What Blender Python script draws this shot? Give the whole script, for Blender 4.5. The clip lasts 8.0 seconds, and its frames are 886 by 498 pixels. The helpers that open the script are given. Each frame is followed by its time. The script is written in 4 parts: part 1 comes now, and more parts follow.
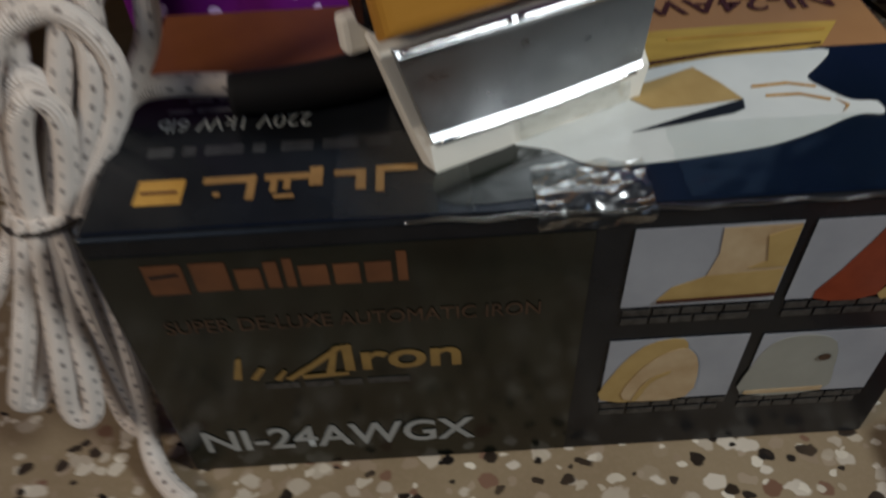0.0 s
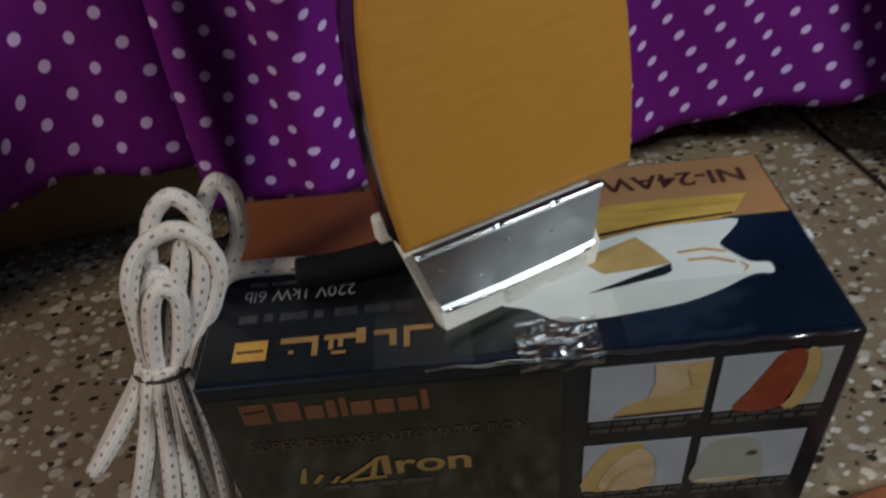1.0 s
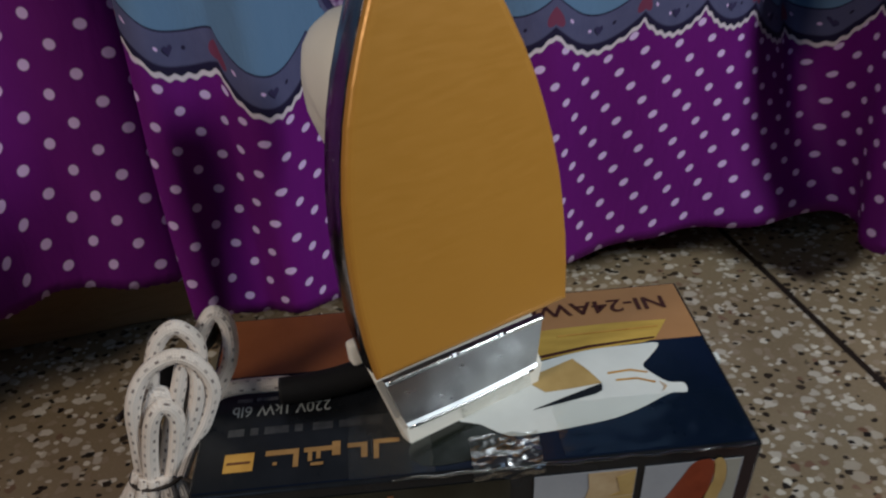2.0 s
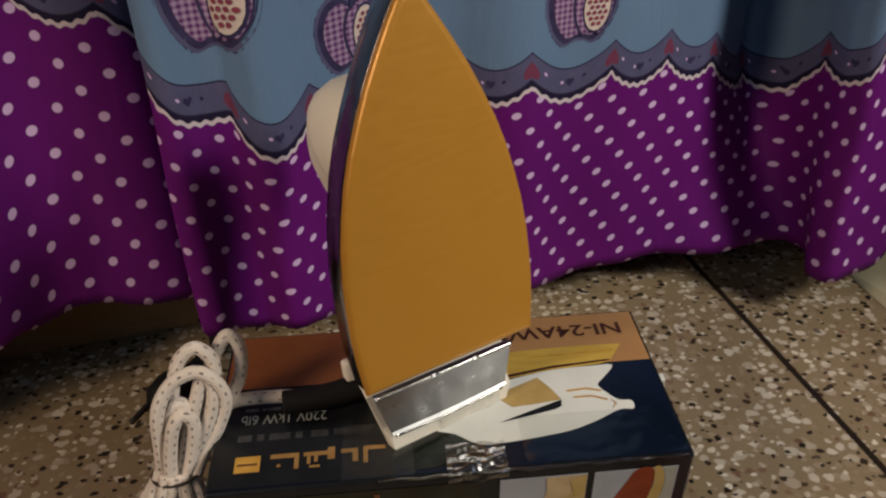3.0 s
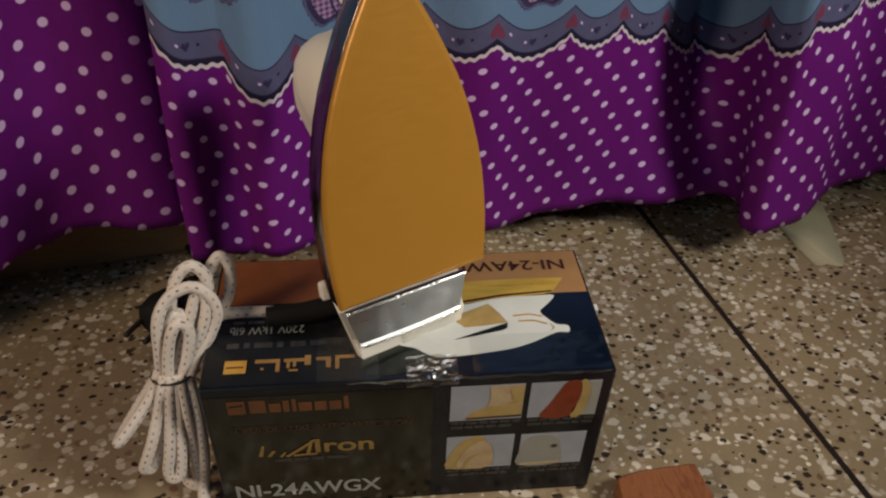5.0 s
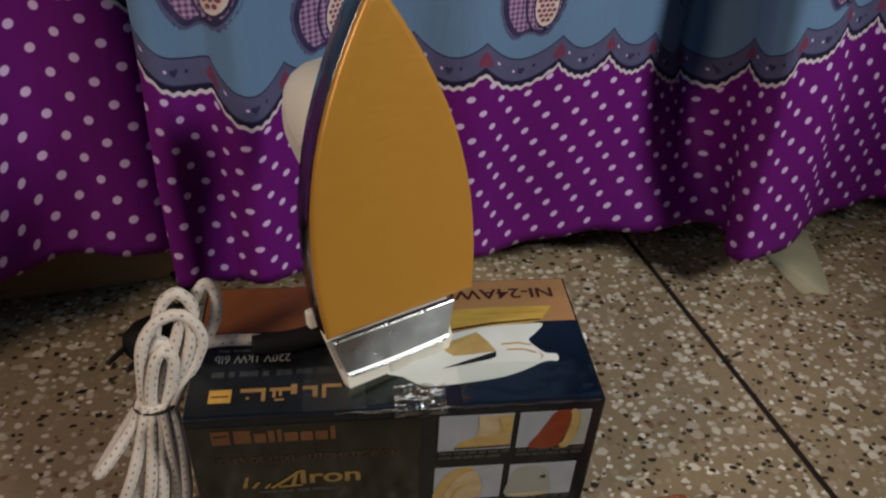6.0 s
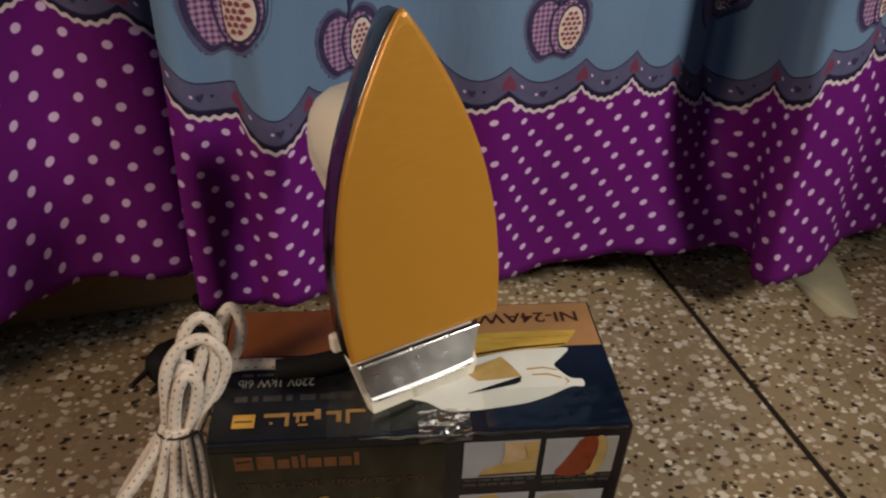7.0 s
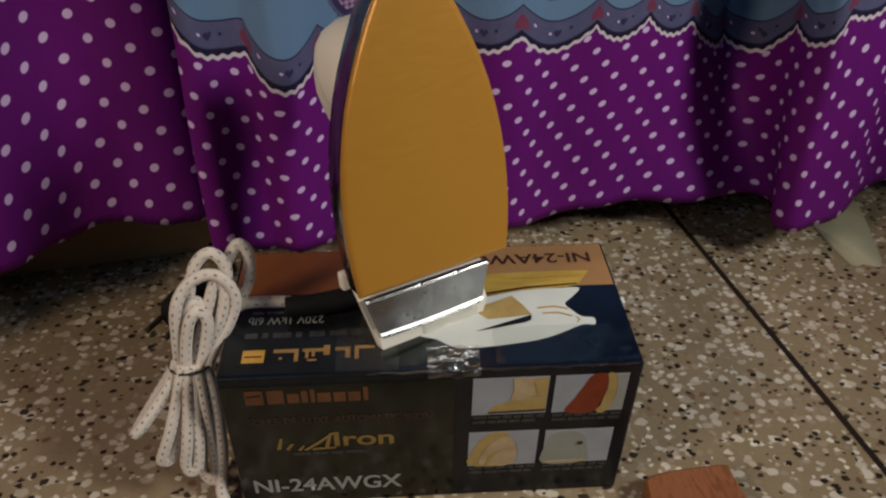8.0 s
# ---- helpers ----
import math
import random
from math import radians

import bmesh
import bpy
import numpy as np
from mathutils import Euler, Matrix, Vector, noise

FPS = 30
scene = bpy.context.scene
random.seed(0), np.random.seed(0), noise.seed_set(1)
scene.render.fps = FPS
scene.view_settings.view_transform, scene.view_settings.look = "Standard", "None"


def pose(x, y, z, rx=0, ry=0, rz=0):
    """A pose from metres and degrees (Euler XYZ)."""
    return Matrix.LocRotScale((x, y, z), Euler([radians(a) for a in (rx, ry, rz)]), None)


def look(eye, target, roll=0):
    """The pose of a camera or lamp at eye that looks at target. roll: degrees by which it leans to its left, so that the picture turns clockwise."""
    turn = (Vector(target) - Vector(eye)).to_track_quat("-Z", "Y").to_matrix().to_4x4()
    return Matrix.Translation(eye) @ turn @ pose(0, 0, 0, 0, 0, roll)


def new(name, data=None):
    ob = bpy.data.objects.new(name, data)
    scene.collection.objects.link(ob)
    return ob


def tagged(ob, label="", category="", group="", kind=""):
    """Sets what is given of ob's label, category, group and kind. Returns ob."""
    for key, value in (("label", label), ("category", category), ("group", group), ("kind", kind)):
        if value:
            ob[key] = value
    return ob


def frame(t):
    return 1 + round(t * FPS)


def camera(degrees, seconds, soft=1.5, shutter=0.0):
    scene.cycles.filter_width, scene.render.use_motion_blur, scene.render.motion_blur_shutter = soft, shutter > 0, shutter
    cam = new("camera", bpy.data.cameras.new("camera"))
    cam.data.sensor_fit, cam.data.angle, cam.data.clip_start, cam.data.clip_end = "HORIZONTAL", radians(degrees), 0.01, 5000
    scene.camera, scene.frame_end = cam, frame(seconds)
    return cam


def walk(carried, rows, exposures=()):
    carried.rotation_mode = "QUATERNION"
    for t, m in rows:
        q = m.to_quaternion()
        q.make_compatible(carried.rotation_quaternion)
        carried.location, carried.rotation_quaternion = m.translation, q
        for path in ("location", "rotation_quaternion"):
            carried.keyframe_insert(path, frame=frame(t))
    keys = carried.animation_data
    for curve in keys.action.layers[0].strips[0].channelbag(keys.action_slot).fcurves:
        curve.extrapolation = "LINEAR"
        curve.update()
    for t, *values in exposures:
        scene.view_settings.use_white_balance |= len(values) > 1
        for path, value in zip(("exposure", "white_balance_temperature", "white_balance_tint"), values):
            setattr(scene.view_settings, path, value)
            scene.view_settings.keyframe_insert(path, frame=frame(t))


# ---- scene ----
cam = camera(59.8, 8.0, soft=2.2, shutter=0.6)
PATH = [
    (0, (0.103, -0.157, 0.284), (0.118, 1.231, -1.155), -2.9),
    (0.5, (0.108, -0.182, 0.329), (0.026, 1.277, -1.036), -7.8),
    (1, (0.1103, -0.2018, 0.3690), (0.0813, 1.3070, -0.9282), -6.10),
    (1.5, (0.1069, -0.2133, 0.3976), (0.1390, 1.3129, -0.8790), -3.35),
    (2, (0.1083, -0.2321, 0.4249), (0.2102, 1.3911, -0.7217), -2.75),
    (3.5, (0.1112, -0.2869, 0.4953), (0.2752, 1.3217, -0.6647), 0.60),
    (4, (0.1129, -0.2995, 0.5066), (0.3220, 1.2490, -0.7257), 2.83),
    (4.5, (0.1140, -0.3156, 0.5172), (0.3170, 1.2321, -0.7170), 2.24),
    (5, (0.1115, -0.3291, 0.5137), (0.2978, 1.1985, -0.7480), 2.41),
    (6.5, (0.1086, -0.3240, 0.5126), (0.3467, 1.2659, -0.6602), 3.59),
    (7, (0.1052, -0.3224, 0.5123), (0.2886, 1.2806, -0.6527), 2.36),
    (7.5, (0.1068, -0.3280, 0.5004), (0.2598, 1.2464, -0.7070), 1.99),
    (8, (0.1152, -0.3324, 0.4923), (0.2332, 1.2282, -0.7368), 0.90),
]
walk(cam, [(t, look(eye, target, roll)) for t, eye, target, roll in PATH],
     exposures=[(0.0, -0.25, 5000, 4), (1.0, -0.25, 4850, 3), (1.5, -0.22, 4850, 3), (2.0, -0.17, 4900, 4), (3.5, 0.04, 6150, 10), (5.0, -0.02, 5700, 7),
                (5.9, -0.02, 5400, 6), (6.5, -0.02, 5150, 5), (7.0, 0.02, 6000, 9), (7.5, 0.04, 6000, 9), (8.0, -0.08, 5450, 6)])

# ---- light ----
ROOM = math.radians(10.4)                      # the room's axes against the carton's


def room(x, y, z=0.0):
    """A place in the room's own axes, as world metres."""
    return Vector((x * math.cos(ROOM) - y * math.sin(ROOM), x * math.sin(ROOM) + y * math.cos(ROOM), z))


world = bpy.data.worlds.new("world")
scene.world = world
world.use_nodes = True
world.node_tree.nodes["Background"].inputs["Color"].default_value = (1.0, 0.82, 0.62, 1)
world.node_tree.nodes["Background"].inputs["Strength"].default_value = 0.02

lamp_data = bpy.data.lights.new("key_spot", "SPOT")      # unseen key spot from the right, its cone added to dim the edges
lamp_data.spot_size, lamp_data.spot_blend, lamp_data.shadow_soft_size = radians(44), 1.0, 0.17
lamp_data.energy, lamp_data.color = 80, (1.0, 0.86, 0.68)
lamp = new("key_spot", lamp_data)
lamp.matrix_world = look((1.22, -0.46, 1.12), (0.21, 0.18, 0.12))

side_data = bpy.data.lights.new("side_fill", "SPOT")          # unseen warm fill spot, added from the left front
side_data.spot_size, side_data.spot_blend, side_data.shadow_soft_size = radians(44), 1.0, 0.24
side_data.energy, side_data.color = 58, (1.0, 0.71, 0.45)
side = new("side_fill", side_data)
side.matrix_world = look((-1.06, -0.66, 1.14), (0.04, 0.10, 0.12))

day_data = bpy.data.lights.new("cool_fill", "AREA")        # dim cool fill added from behind; the room has no window
day_data.shape, day_data.size, day_data.size_y = "RECTANGLE", 0.9, 1.1
day_data.energy, day_data.color = 3, (0.72, 0.84, 1.0)
day = new("cool_fill", day_data)
day.matrix_world = look((-0.9, -1.6, 1.5), (0.0, 0.15, 0.15))


# ---- materials ----
def mat(name, color=(0.5, 0.5, 0.5), rough=0.5, metal=0.0, coat=0.0, coat_rough=0.1):
    m = bpy.data.materials.new(name)
    m.use_nodes = True
    b = m.node_tree.nodes["Principled BSDF"]
    b.inputs["Base Color"].default_value = (*color, 1)
    b.inputs["Roughness"].default_value = rough
    b.inputs["Metallic"].default_value = metal
    b.inputs["Coat Weight"].default_value = coat
    b.inputs["Coat Roughness"].default_value = coat_rough
    return m


class Nodes:
    """A short hand for wiring a material's nodes."""

    def __init__(self, m):
        self.tree = m.node_tree
        self.bsdf = self.tree.nodes["Principled BSDF"]

    def put(self, value, socket):
        if isinstance(value, bpy.types.NodeSocket):
            self.tree.links.new(value, socket)
        elif isinstance(value, (tuple, list)):
            n = len(socket.default_value)
            socket.default_value = tuple(value)[:n] if len(value) >= n else (*value, 1)
        else:
            socket.default_value = value

    def math(self, op, a, b=0.0, c=0.0, clamp=False):
        n = self.tree.nodes.new("ShaderNodeMath")
        n.operation, n.use_clamp = op, clamp
        for v, s in zip((a, b, c), n.inputs):
            self.put(v, s)
        return n.outputs[0]

    def coords(self, kind="Object"):
        return self.tree.nodes.new("ShaderNodeTexCoord").outputs[kind]

    def split(self, vec):
        n = self.tree.nodes.new("ShaderNodeSeparateXYZ")
        self.put(vec, n.inputs[0])
        return n.outputs

    def join(self, x, y, z=0.0):
        n = self.tree.nodes.new("ShaderNodeCombineXYZ")
        for v, s in zip((x, y, z), n.inputs):
            self.put(v, s)
        return n.outputs[0]

    def scale(self, vec, by):
        n = self.tree.nodes.new("ShaderNodeVectorMath")
        n.operation = "MULTIPLY"
        self.put(vec, n.inputs[0])
        self.put(by, n.inputs[1])
        return n.outputs[0]

    def noise(self, vec, scale, detail=3.0, rough=0.55, distort=0.0):
        n = self.tree.nodes.new("ShaderNodeTexNoise")
        self.put(vec, n.inputs["Vector"])
        for key, v in (("Scale", scale), ("Detail", detail), ("Roughness", rough), ("Distortion", distort)):
            n.inputs[key].default_value = v
        return n.outputs[0], n.outputs[1]

    def cells(self, vec, scale, feature="F1", dims="3D"):
        n = self.tree.nodes.new("ShaderNodeTexVoronoi")
        n.voronoi_dimensions, n.feature = dims, feature
        self.put(vec, n.inputs["Vector"])
        n.inputs["Scale"].default_value = scale
        return n.outputs

    def ramp(self, fac, stops, mode="LINEAR"):
        n = self.tree.nodes.new("ShaderNodeValToRGB")
        n.color_ramp.interpolation = mode
        while len(n.color_ramp.elements) < len(stops):
            n.color_ramp.elements.new(0.5)
        for e, (p, c) in zip(n.color_ramp.elements, stops):
            e.position, e.color = p, (*c, 1) if len(c) == 3 else c
        self.put(fac, n.inputs[0])
        return n.outputs[0]

    def mix(self, fac, a, b, mode="MIX"):
        n = self.tree.nodes.new("ShaderNodeMix")
        n.data_type, n.blend_type = "RGBA", mode
        self.put(fac, n.inputs[0])
        self.put(a, n.inputs[6])
        self.put(b, n.inputs[7])
        return n.outputs[2]

    def step(self, a, edge, soft):
        """1 where a is under edge, with a soft border."""
        n = self.tree.nodes.new("ShaderNodeMapRange")
        n.interpolation_type = "SMOOTHSTEP"
        self.put(a, n.inputs[0])
        lo = self.math("SUBTRACT", edge, soft) if isinstance(edge, bpy.types.NodeSocket) else edge - soft
        hi = self.math("ADD", edge, soft) if isinstance(edge, bpy.types.NodeSocket) else edge + soft
        self.put(lo, n.inputs[1])
        self.put(hi, n.inputs[2])
        n.inputs[3].default_value, n.inputs[4].default_value = 1.0, 0.0
        return n.outputs[0]

    def bump(self, height, strength, distance):
        n = self.tree.nodes.new("ShaderNodeBump")
        self.put(height, n.inputs["Height"])
        n.inputs["Strength"].default_value, n.inputs["Distance"].default_value = strength, distance
        self.tree.links.new(n.outputs[0], self.bsdf.inputs["Normal"])

    def color(self, v):
        self.put(v, self.bsdf.inputs["Base Color"])

    def rough(self, v):
        self.put(v, self.bsdf.inputs["Roughness"])


def terrazzo():
    """Polished cement floor with white, brown and black marble chips."""
    m = mat("terrazzo", rough=0.4)
    n = Nodes(m)
    n.bsdf.inputs["Specular IOR Level"].default_value = 0.25
    p = n.coords("Object")
    wob = n.noise(p, 130, 2)[1]
    add = n.tree.nodes.new("ShaderNodeVectorMath")
    add.operation = "MULTIPLY_ADD"
    n.put(wob, add.inputs[0])
    n.put((0.006, 0.006, 0.0), add.inputs[1])
    n.put(p, add.inputs[2])
    q = add.outputs[0]
    big = n.noise(p, 7, 4)[0]
    fine = n.noise(p, 420, 3)[0]
    base = n.mix(n.ramp(big, [(0.3, (0, 0, 0)), (0.7, (1, 1, 1))]), (0.218, 0.165, 0.095), (0.272, 0.212, 0.131))
    base = n.mix(n.ramp(fine, [(0.45, (0, 0, 0)), (0.8, (0.4, 0.4, 0.4))]), base, (0.32, 0.245, 0.165))

    def chips(col, scale, offset, share, size, soft=0.06):
        shifted = n.scale(q, (1.0, 1.0 + 0.06 * offset, 1.0))
        mv = n.tree.nodes.new("ShaderNodeVectorMath")
        mv.operation = "ADD"
        n.put(shifted, mv.inputs[0])
        n.put((offset * 3.17, offset * 1.73, 0.0), mv.inputs[1])
        v = n.cells(mv.outputs[0], scale, dims="2D")
        r = n.split(v["Color"])
        pick = n.step(r[0], share, 0.01)
        grow = n.math("MULTIPLY_ADD", r[1], size * 0.75, size * 0.35)
        inside = n.step(v["Distance"], grow, soft)
        tone = n.mix(r[2], col[0], col[1])
        return n.math("MULTIPLY", pick, inside), tone

    out = base
    for args in (
        (((0.27, 0.205, 0.135), (0.34, 0.27, 0.19)), 120, 1, 0.35, 0.44),
        (((0.15, 0.080, 0.048), (0.20, 0.12, 0.08)), 100, 2, 0.08, 0.36),
        (((0.36, 0.30, 0.22), (0.60, 0.54, 0.45)), 70, 7, 0.20, 0.40),
        (((0.38, 0.32, 0.24), (0.60, 0.54, 0.45)), 92, 3, 0.30, 0.43),
        (((0.44, 0.38, 0.29), (0.70, 0.64, 0.53)), 140, 4, 0.22, 0.42),
        (((0.010, 0.008, 0.007), (0.030, 0.021, 0.014)), 110, 5, 0.18, 0.38),
        (((0.010, 0.008, 0.007), (0.030, 0.022, 0.016)), 150, 6, 0.09, 0.42),
    ):
        mask, tone = chips(*args)
        out = n.mix(mask, out, tone)
    dirt = n.noise(p, 22, 5, 0.65)[0]
    out = n.mix(n.ramp(dirt, [(0.45, (0, 0, 0)), (0.75, (0.30, 0.30, 0.30))]), out, (0.16, 0.105, 0.06))
    n.color(out)
    n.rough(n.ramp(dirt, [(0.3, (0.30,) * 3), (0.8, (0.6,) * 3)]))
    n.bump(fine, 0.12, 0.0006)
    return m


def grained(name, a, b, scale=(40, 8, 40), rough=0.45, coat=0.0):
    m = mat(name, rough=rough, coat=coat)
    n = Nodes(m)
    p = n.scale(n.coords("Object"), scale)
    g = n.noise(p, 1.6, 5, 0.6, 1.2)[0]
    f = n.noise(p, 9, 4, 0.7)[0]
    c = n.ramp(g, [(0.3, a), (0.5, b), (0.62, a), (0.8, b)])
    n.color(n.mix(n.math("MULTIPLY", f, 0.45), c, a))
    n.bump(f, 0.2, 0.0006)
    return m


def painted(name, a, b, scale=6, rough=0.8):
    m = mat(name, rough=rough)
    n = Nodes(m)
    n.bsdf.inputs["Specular IOR Level"].default_value = 0.25
    p = n.coords("Object")
    n.color(n.mix(n.ramp(n.noise(p, scale, 5)[0], [(0.3, (0, 0, 0)), (0.75, (1, 1, 1))]), a, b))
    n.bump(n.noise(p, 140, 3)[0], 0.15, 0.001)
    return m


def print_ink(name, a, b=None, scale=60, rough=0.24, coat=0.0, streak=(1, 1, 1), gloss=0.26):
    """Ink on coated card under clear wrap: faint mottling and rub marks."""
    m = mat(name, rough=rough, coat=coat, coat_rough=0.16)
    n = Nodes(m)
    n.bsdf.inputs["Specular IOR Level"].default_value = gloss
    p = n.scale(n.coords("Object"), streak)
    b = b or tuple(v * 0.78 for v in a)
    n.color(n.mix(n.ramp(n.noise(p, scale, 5, 0.6)[0], [(0.35, (0, 0, 0)), (0.68, (1, 1, 1))]), a, b))
    n.bump(n.noise(p, 38, 3, 0.6, 0.6)[0], 0.10, 0.002)
    return m


def cloth_print():
    """Printed cotton: u and v are metres of cloth, v is counted from the white edging.
    Purple with white spots below, grey scallops, light blue above."""
    m = mat("printed_cotton", rough=0.62)
    n = Nodes(m)
    n.bsdf.inputs["Specular IOR Level"].default_value = 0.15
    u, v, _ = n.split(n.coords("UV"))
    spots = n.tree.nodes.new("ShaderNodeUVMap")             # the spots' own grid, in periods: the cloth is drawn askew
    spots.uv_map = "Spots"
    su, sv, _ = n.split(spots.outputs[0])

    def lattice(shift):
        a = n.math("SUBTRACT", n.math("FRACT", n.math("ADD", su, shift)), 0.5)
        b = n.math("SUBTRACT", n.math("FRACT", n.math("ADD", sv, shift)), 0.5)
        return n.math("SQRT", n.math("ADD", n.math("MULTIPLY", a, a), n.math("MULTIPLY", b, b)))
    d = n.math("MINIMUM", lattice(0.0), lattice(0.5))
    spot = n.step(d, 0.113, 0.016)
    # scallops: hanging arcs that meet in upward points
    def arc(period, depth, shift):
        f = n.math("SUBTRACT", n.math("FRACT", n.math("MULTIPLY_ADD", u, 1 / period, shift)), 0.5)
        return n.math("MULTIPLY", n.math("SUBTRACT", n.math("MULTIPLY", n.math("MULTIPLY", f, f), 4.0), 1.0), depth)
    S = 0.062
    a1 = arc(S, 0.015, 0.0)
    tiny = n.math("MULTIPLY", n.math("SINE", n.math("MULTIPLY", u, 2 * math.pi / 0.0085)), 0.0009)
    h = n.math("SUBTRACT", v, a1)                       # height over the arcs
    blue = n.mix(n.noise(n.join(u, v), 9, 3)[0], (0.115, 0.190, 0.330), (0.150, 0.235, 0.370))
    grey = n.mix(n.noise(n.join(u, v), 60, 3)[0], (0.070, 0.070, 0.150), (0.110, 0.108, 0.205))
    dark = (0.016, 0.012, 0.040)
    purple = n.mix(n.noise(n.join(u, v), 14, 3)[0], (0.102, 0.0054, 0.144), (0.142, 0.0072, 0.184))
    white = (0.64, 0.46, 0.76)
    low = n.mix(spot, purple, white)
    edge = n.math("ADD", h, tiny)
    c = n.mix(n.step(edge, 0.0055, 0.0004), dark, low)          # below the edging: purple
    lace = n.math("MULTIPLY", n.step(edge, 0.0060, 0.0004), n.step(n.math("MULTIPLY", edge, -1.0), -0.0026, 0.0004))
    c = n.mix(n.step(h, 0.0110, 0.0010), grey, c)
    c = n.mix(n.math("MULTIPLY", lace, 1.0), c, (0.62, 0.54, 0.60))
    c = n.mix(n.step(h, 0.0305, 0.0004), dark, c)
    c = n.mix(n.step(h, 0.0317, 0.0004), blue, c)
    # red blotch and small dots in the grey band, one of each under every point
    fu = n.math("SUBTRACT", n.math("FRACT", n.math("MULTIPLY_ADD", u, 1 / S, 0.5)), 0.5)
    for du, hh, r, col in ((0.0, 0.0185, 0.0058, (0.16, 0.040, 0.085)), (0.17, 0.0225, 0.0013, white),
                           (-0.33, 0.0215, 0.0013, dark), (0.40, 0.0200, 0.0012, white)):
        a = n.math("MULTIPLY", n.math("SUBTRACT", fu, du), S)
        b = n.math("SUBTRACT", h, hh)
        dd = n.math("SQRT", n.math("ADD", n.math("MULTIPLY", a, a), n.math("MULTIPLY", b, b)))
        c = n.mix(n.step(dd, r, 0.0004), c, col)
    n.color(c)
    weave = n.math("ADD", n.math("SINE", n.math("MULTIPLY", u, 9000.0)), n.math("SINE", n.math("MULTIPLY", v, 9000.0)))
    crease = n.noise(n.join(n.math("MULTIPLY", u, 3.0), v), 22, 4, 0.6, 0.4)[0]
    n.bump(n.math("MULTIPLY_ADD", weave, 0.02, crease), 0.34, 0.004)
    return m


def braid():
    """Woven white cotton sleeve with small dark flecks in rows along the cord."""
    m = mat("cotton_braid", rough=0.9)
    n = Nodes(m)
    n.bsdf.inputs["Sheen Weight"].default_value = 0.3
    u, v, _ = n.split(n.coords("UV"))            # turns, metres along
    fu = n.math("FRACT", n.math("MULTIPLY", u, 5.0))
    row = n.math("FLOOR", n.math("MULTIPLY", u, 5.0))
    fv = n.math("FRACT", n.math("MULTIPLY_ADD", v, 1 / 0.0058, n.math("MULTIPLY", row, 0.5)))
    a = n.math("ABSOLUTE", n.math("SUBTRACT", fu, 0.5))
    b = n.math("ABSOLUTE", n.math("SUBTRACT", fv, 0.5))
    p = n.coords("Object")
    fleck = n.math("MULTIPLY", n.step(a, 0.13, 0.05), n.step(b, 0.17, 0.06))
    fleck = n.math("MULTIPLY", fleck, n.ramp(n.noise(p, 170, 2)[0], [(0.34, (0.2,) * 3), (0.54, (1, 1, 1))]))
    base = n.mix(n.noise(p, 35, 4)[0], (0.66, 0.58, 0.50), (0.80, 0.75, 0.70))
    base = n.mix(n.math("MULTIPLY", n.noise(p, 14, 3)[0], 0.3), base, (0.45, 0.33, 0.25))
    n.color(n.mix(n.math("MULTIPLY", fleck, 0.9), base, (0.10, 0.07, 0.065)))
    k = n.math("MULTIPLY", n.math("SINE", n.math("MULTIPLY_ADD", u, 2 * math.pi * 8, n.math("MULTIPLY", v, 2600.0))),
               n.math("SINE", n.math("MULTIPLY_ADD", u, -2 * math.pi * 8, n.math("MULTIPLY", v, 2600.0))))
    n.bump(k, 0.45, 0.0006)
    return m


def gingham():
    """Small woven checks, dark plum on pale lilac."""
    m = mat("apple_check_print", rough=0.8)
    n = Nodes(m)
    n.bsdf.inputs["Specular IOR Level"].default_value = 0.15
    x, y, z = n.split(n.coords("Object"))
    a = n.math("GREATER_THAN", n.math("SINE", n.math("MULTIPLY", x, 2 * math.pi / 0.0042)), 0.0)
    b = n.math("GREATER_THAN", n.math("SINE", n.math("MULTIPLY", z, 2 * math.pi / 0.0042)), 0.0)
    n.color(n.mix(n.math("MULTIPLY", n.math("ADD", a, b), 0.5), (0.36, 0.26, 0.40), (0.11, 0.03, 0.14)))
    return m


def gold_coat():
    m = mat("gold_sole_coating", (0.40, 0.19, 0.030), 0.42, 0.25, coat=0.1, coat_rough=0.3)
    n = Nodes(m)
    p = n.coords("Object")
    n.color(n.mix(n.noise(p, 18, 4)[0], (0.50, 0.236, 0.024), (0.56, 0.272, 0.032)))
    n.rough(n.ramp(n.noise(n.scale(p, (1, 6, 1)), 60, 4)[0], [(0.3, (0.36,) * 3), (0.75, (0.48,) * 3)]))
    n.bump(n.noise(p, 900, 2)[0], 0.05, 0.0003)
    return m


def chrome(name="scuffed_chrome", tint=(0.62, 0.62, 0.63), r0=0.10, r1=0.38):
    m = mat(name, tint, 0.18, 1.0)
    n = Nodes(m)
    p = n.coords("Object")
    n.rough(n.ramp(n.noise(n.scale(p, (1, 3, 1)), 55, 5, 0.7)[0], [(0.35, (r0,) * 3), (0.75, (r1,) * 3)]))
    n.color(n.mix(n.ramp(n.noise(p, 80, 4)[0], [(0.5, (0, 0, 0)), (0.8, (0.5, 0.5, 0.5))]), tint, tuple(0.6 * v for v in tint)))
    n.bump(n.noise(n.scale(p, (3, 0.6, 0.6)), 16, 2)[0], 0.01, 0.002)
    return m


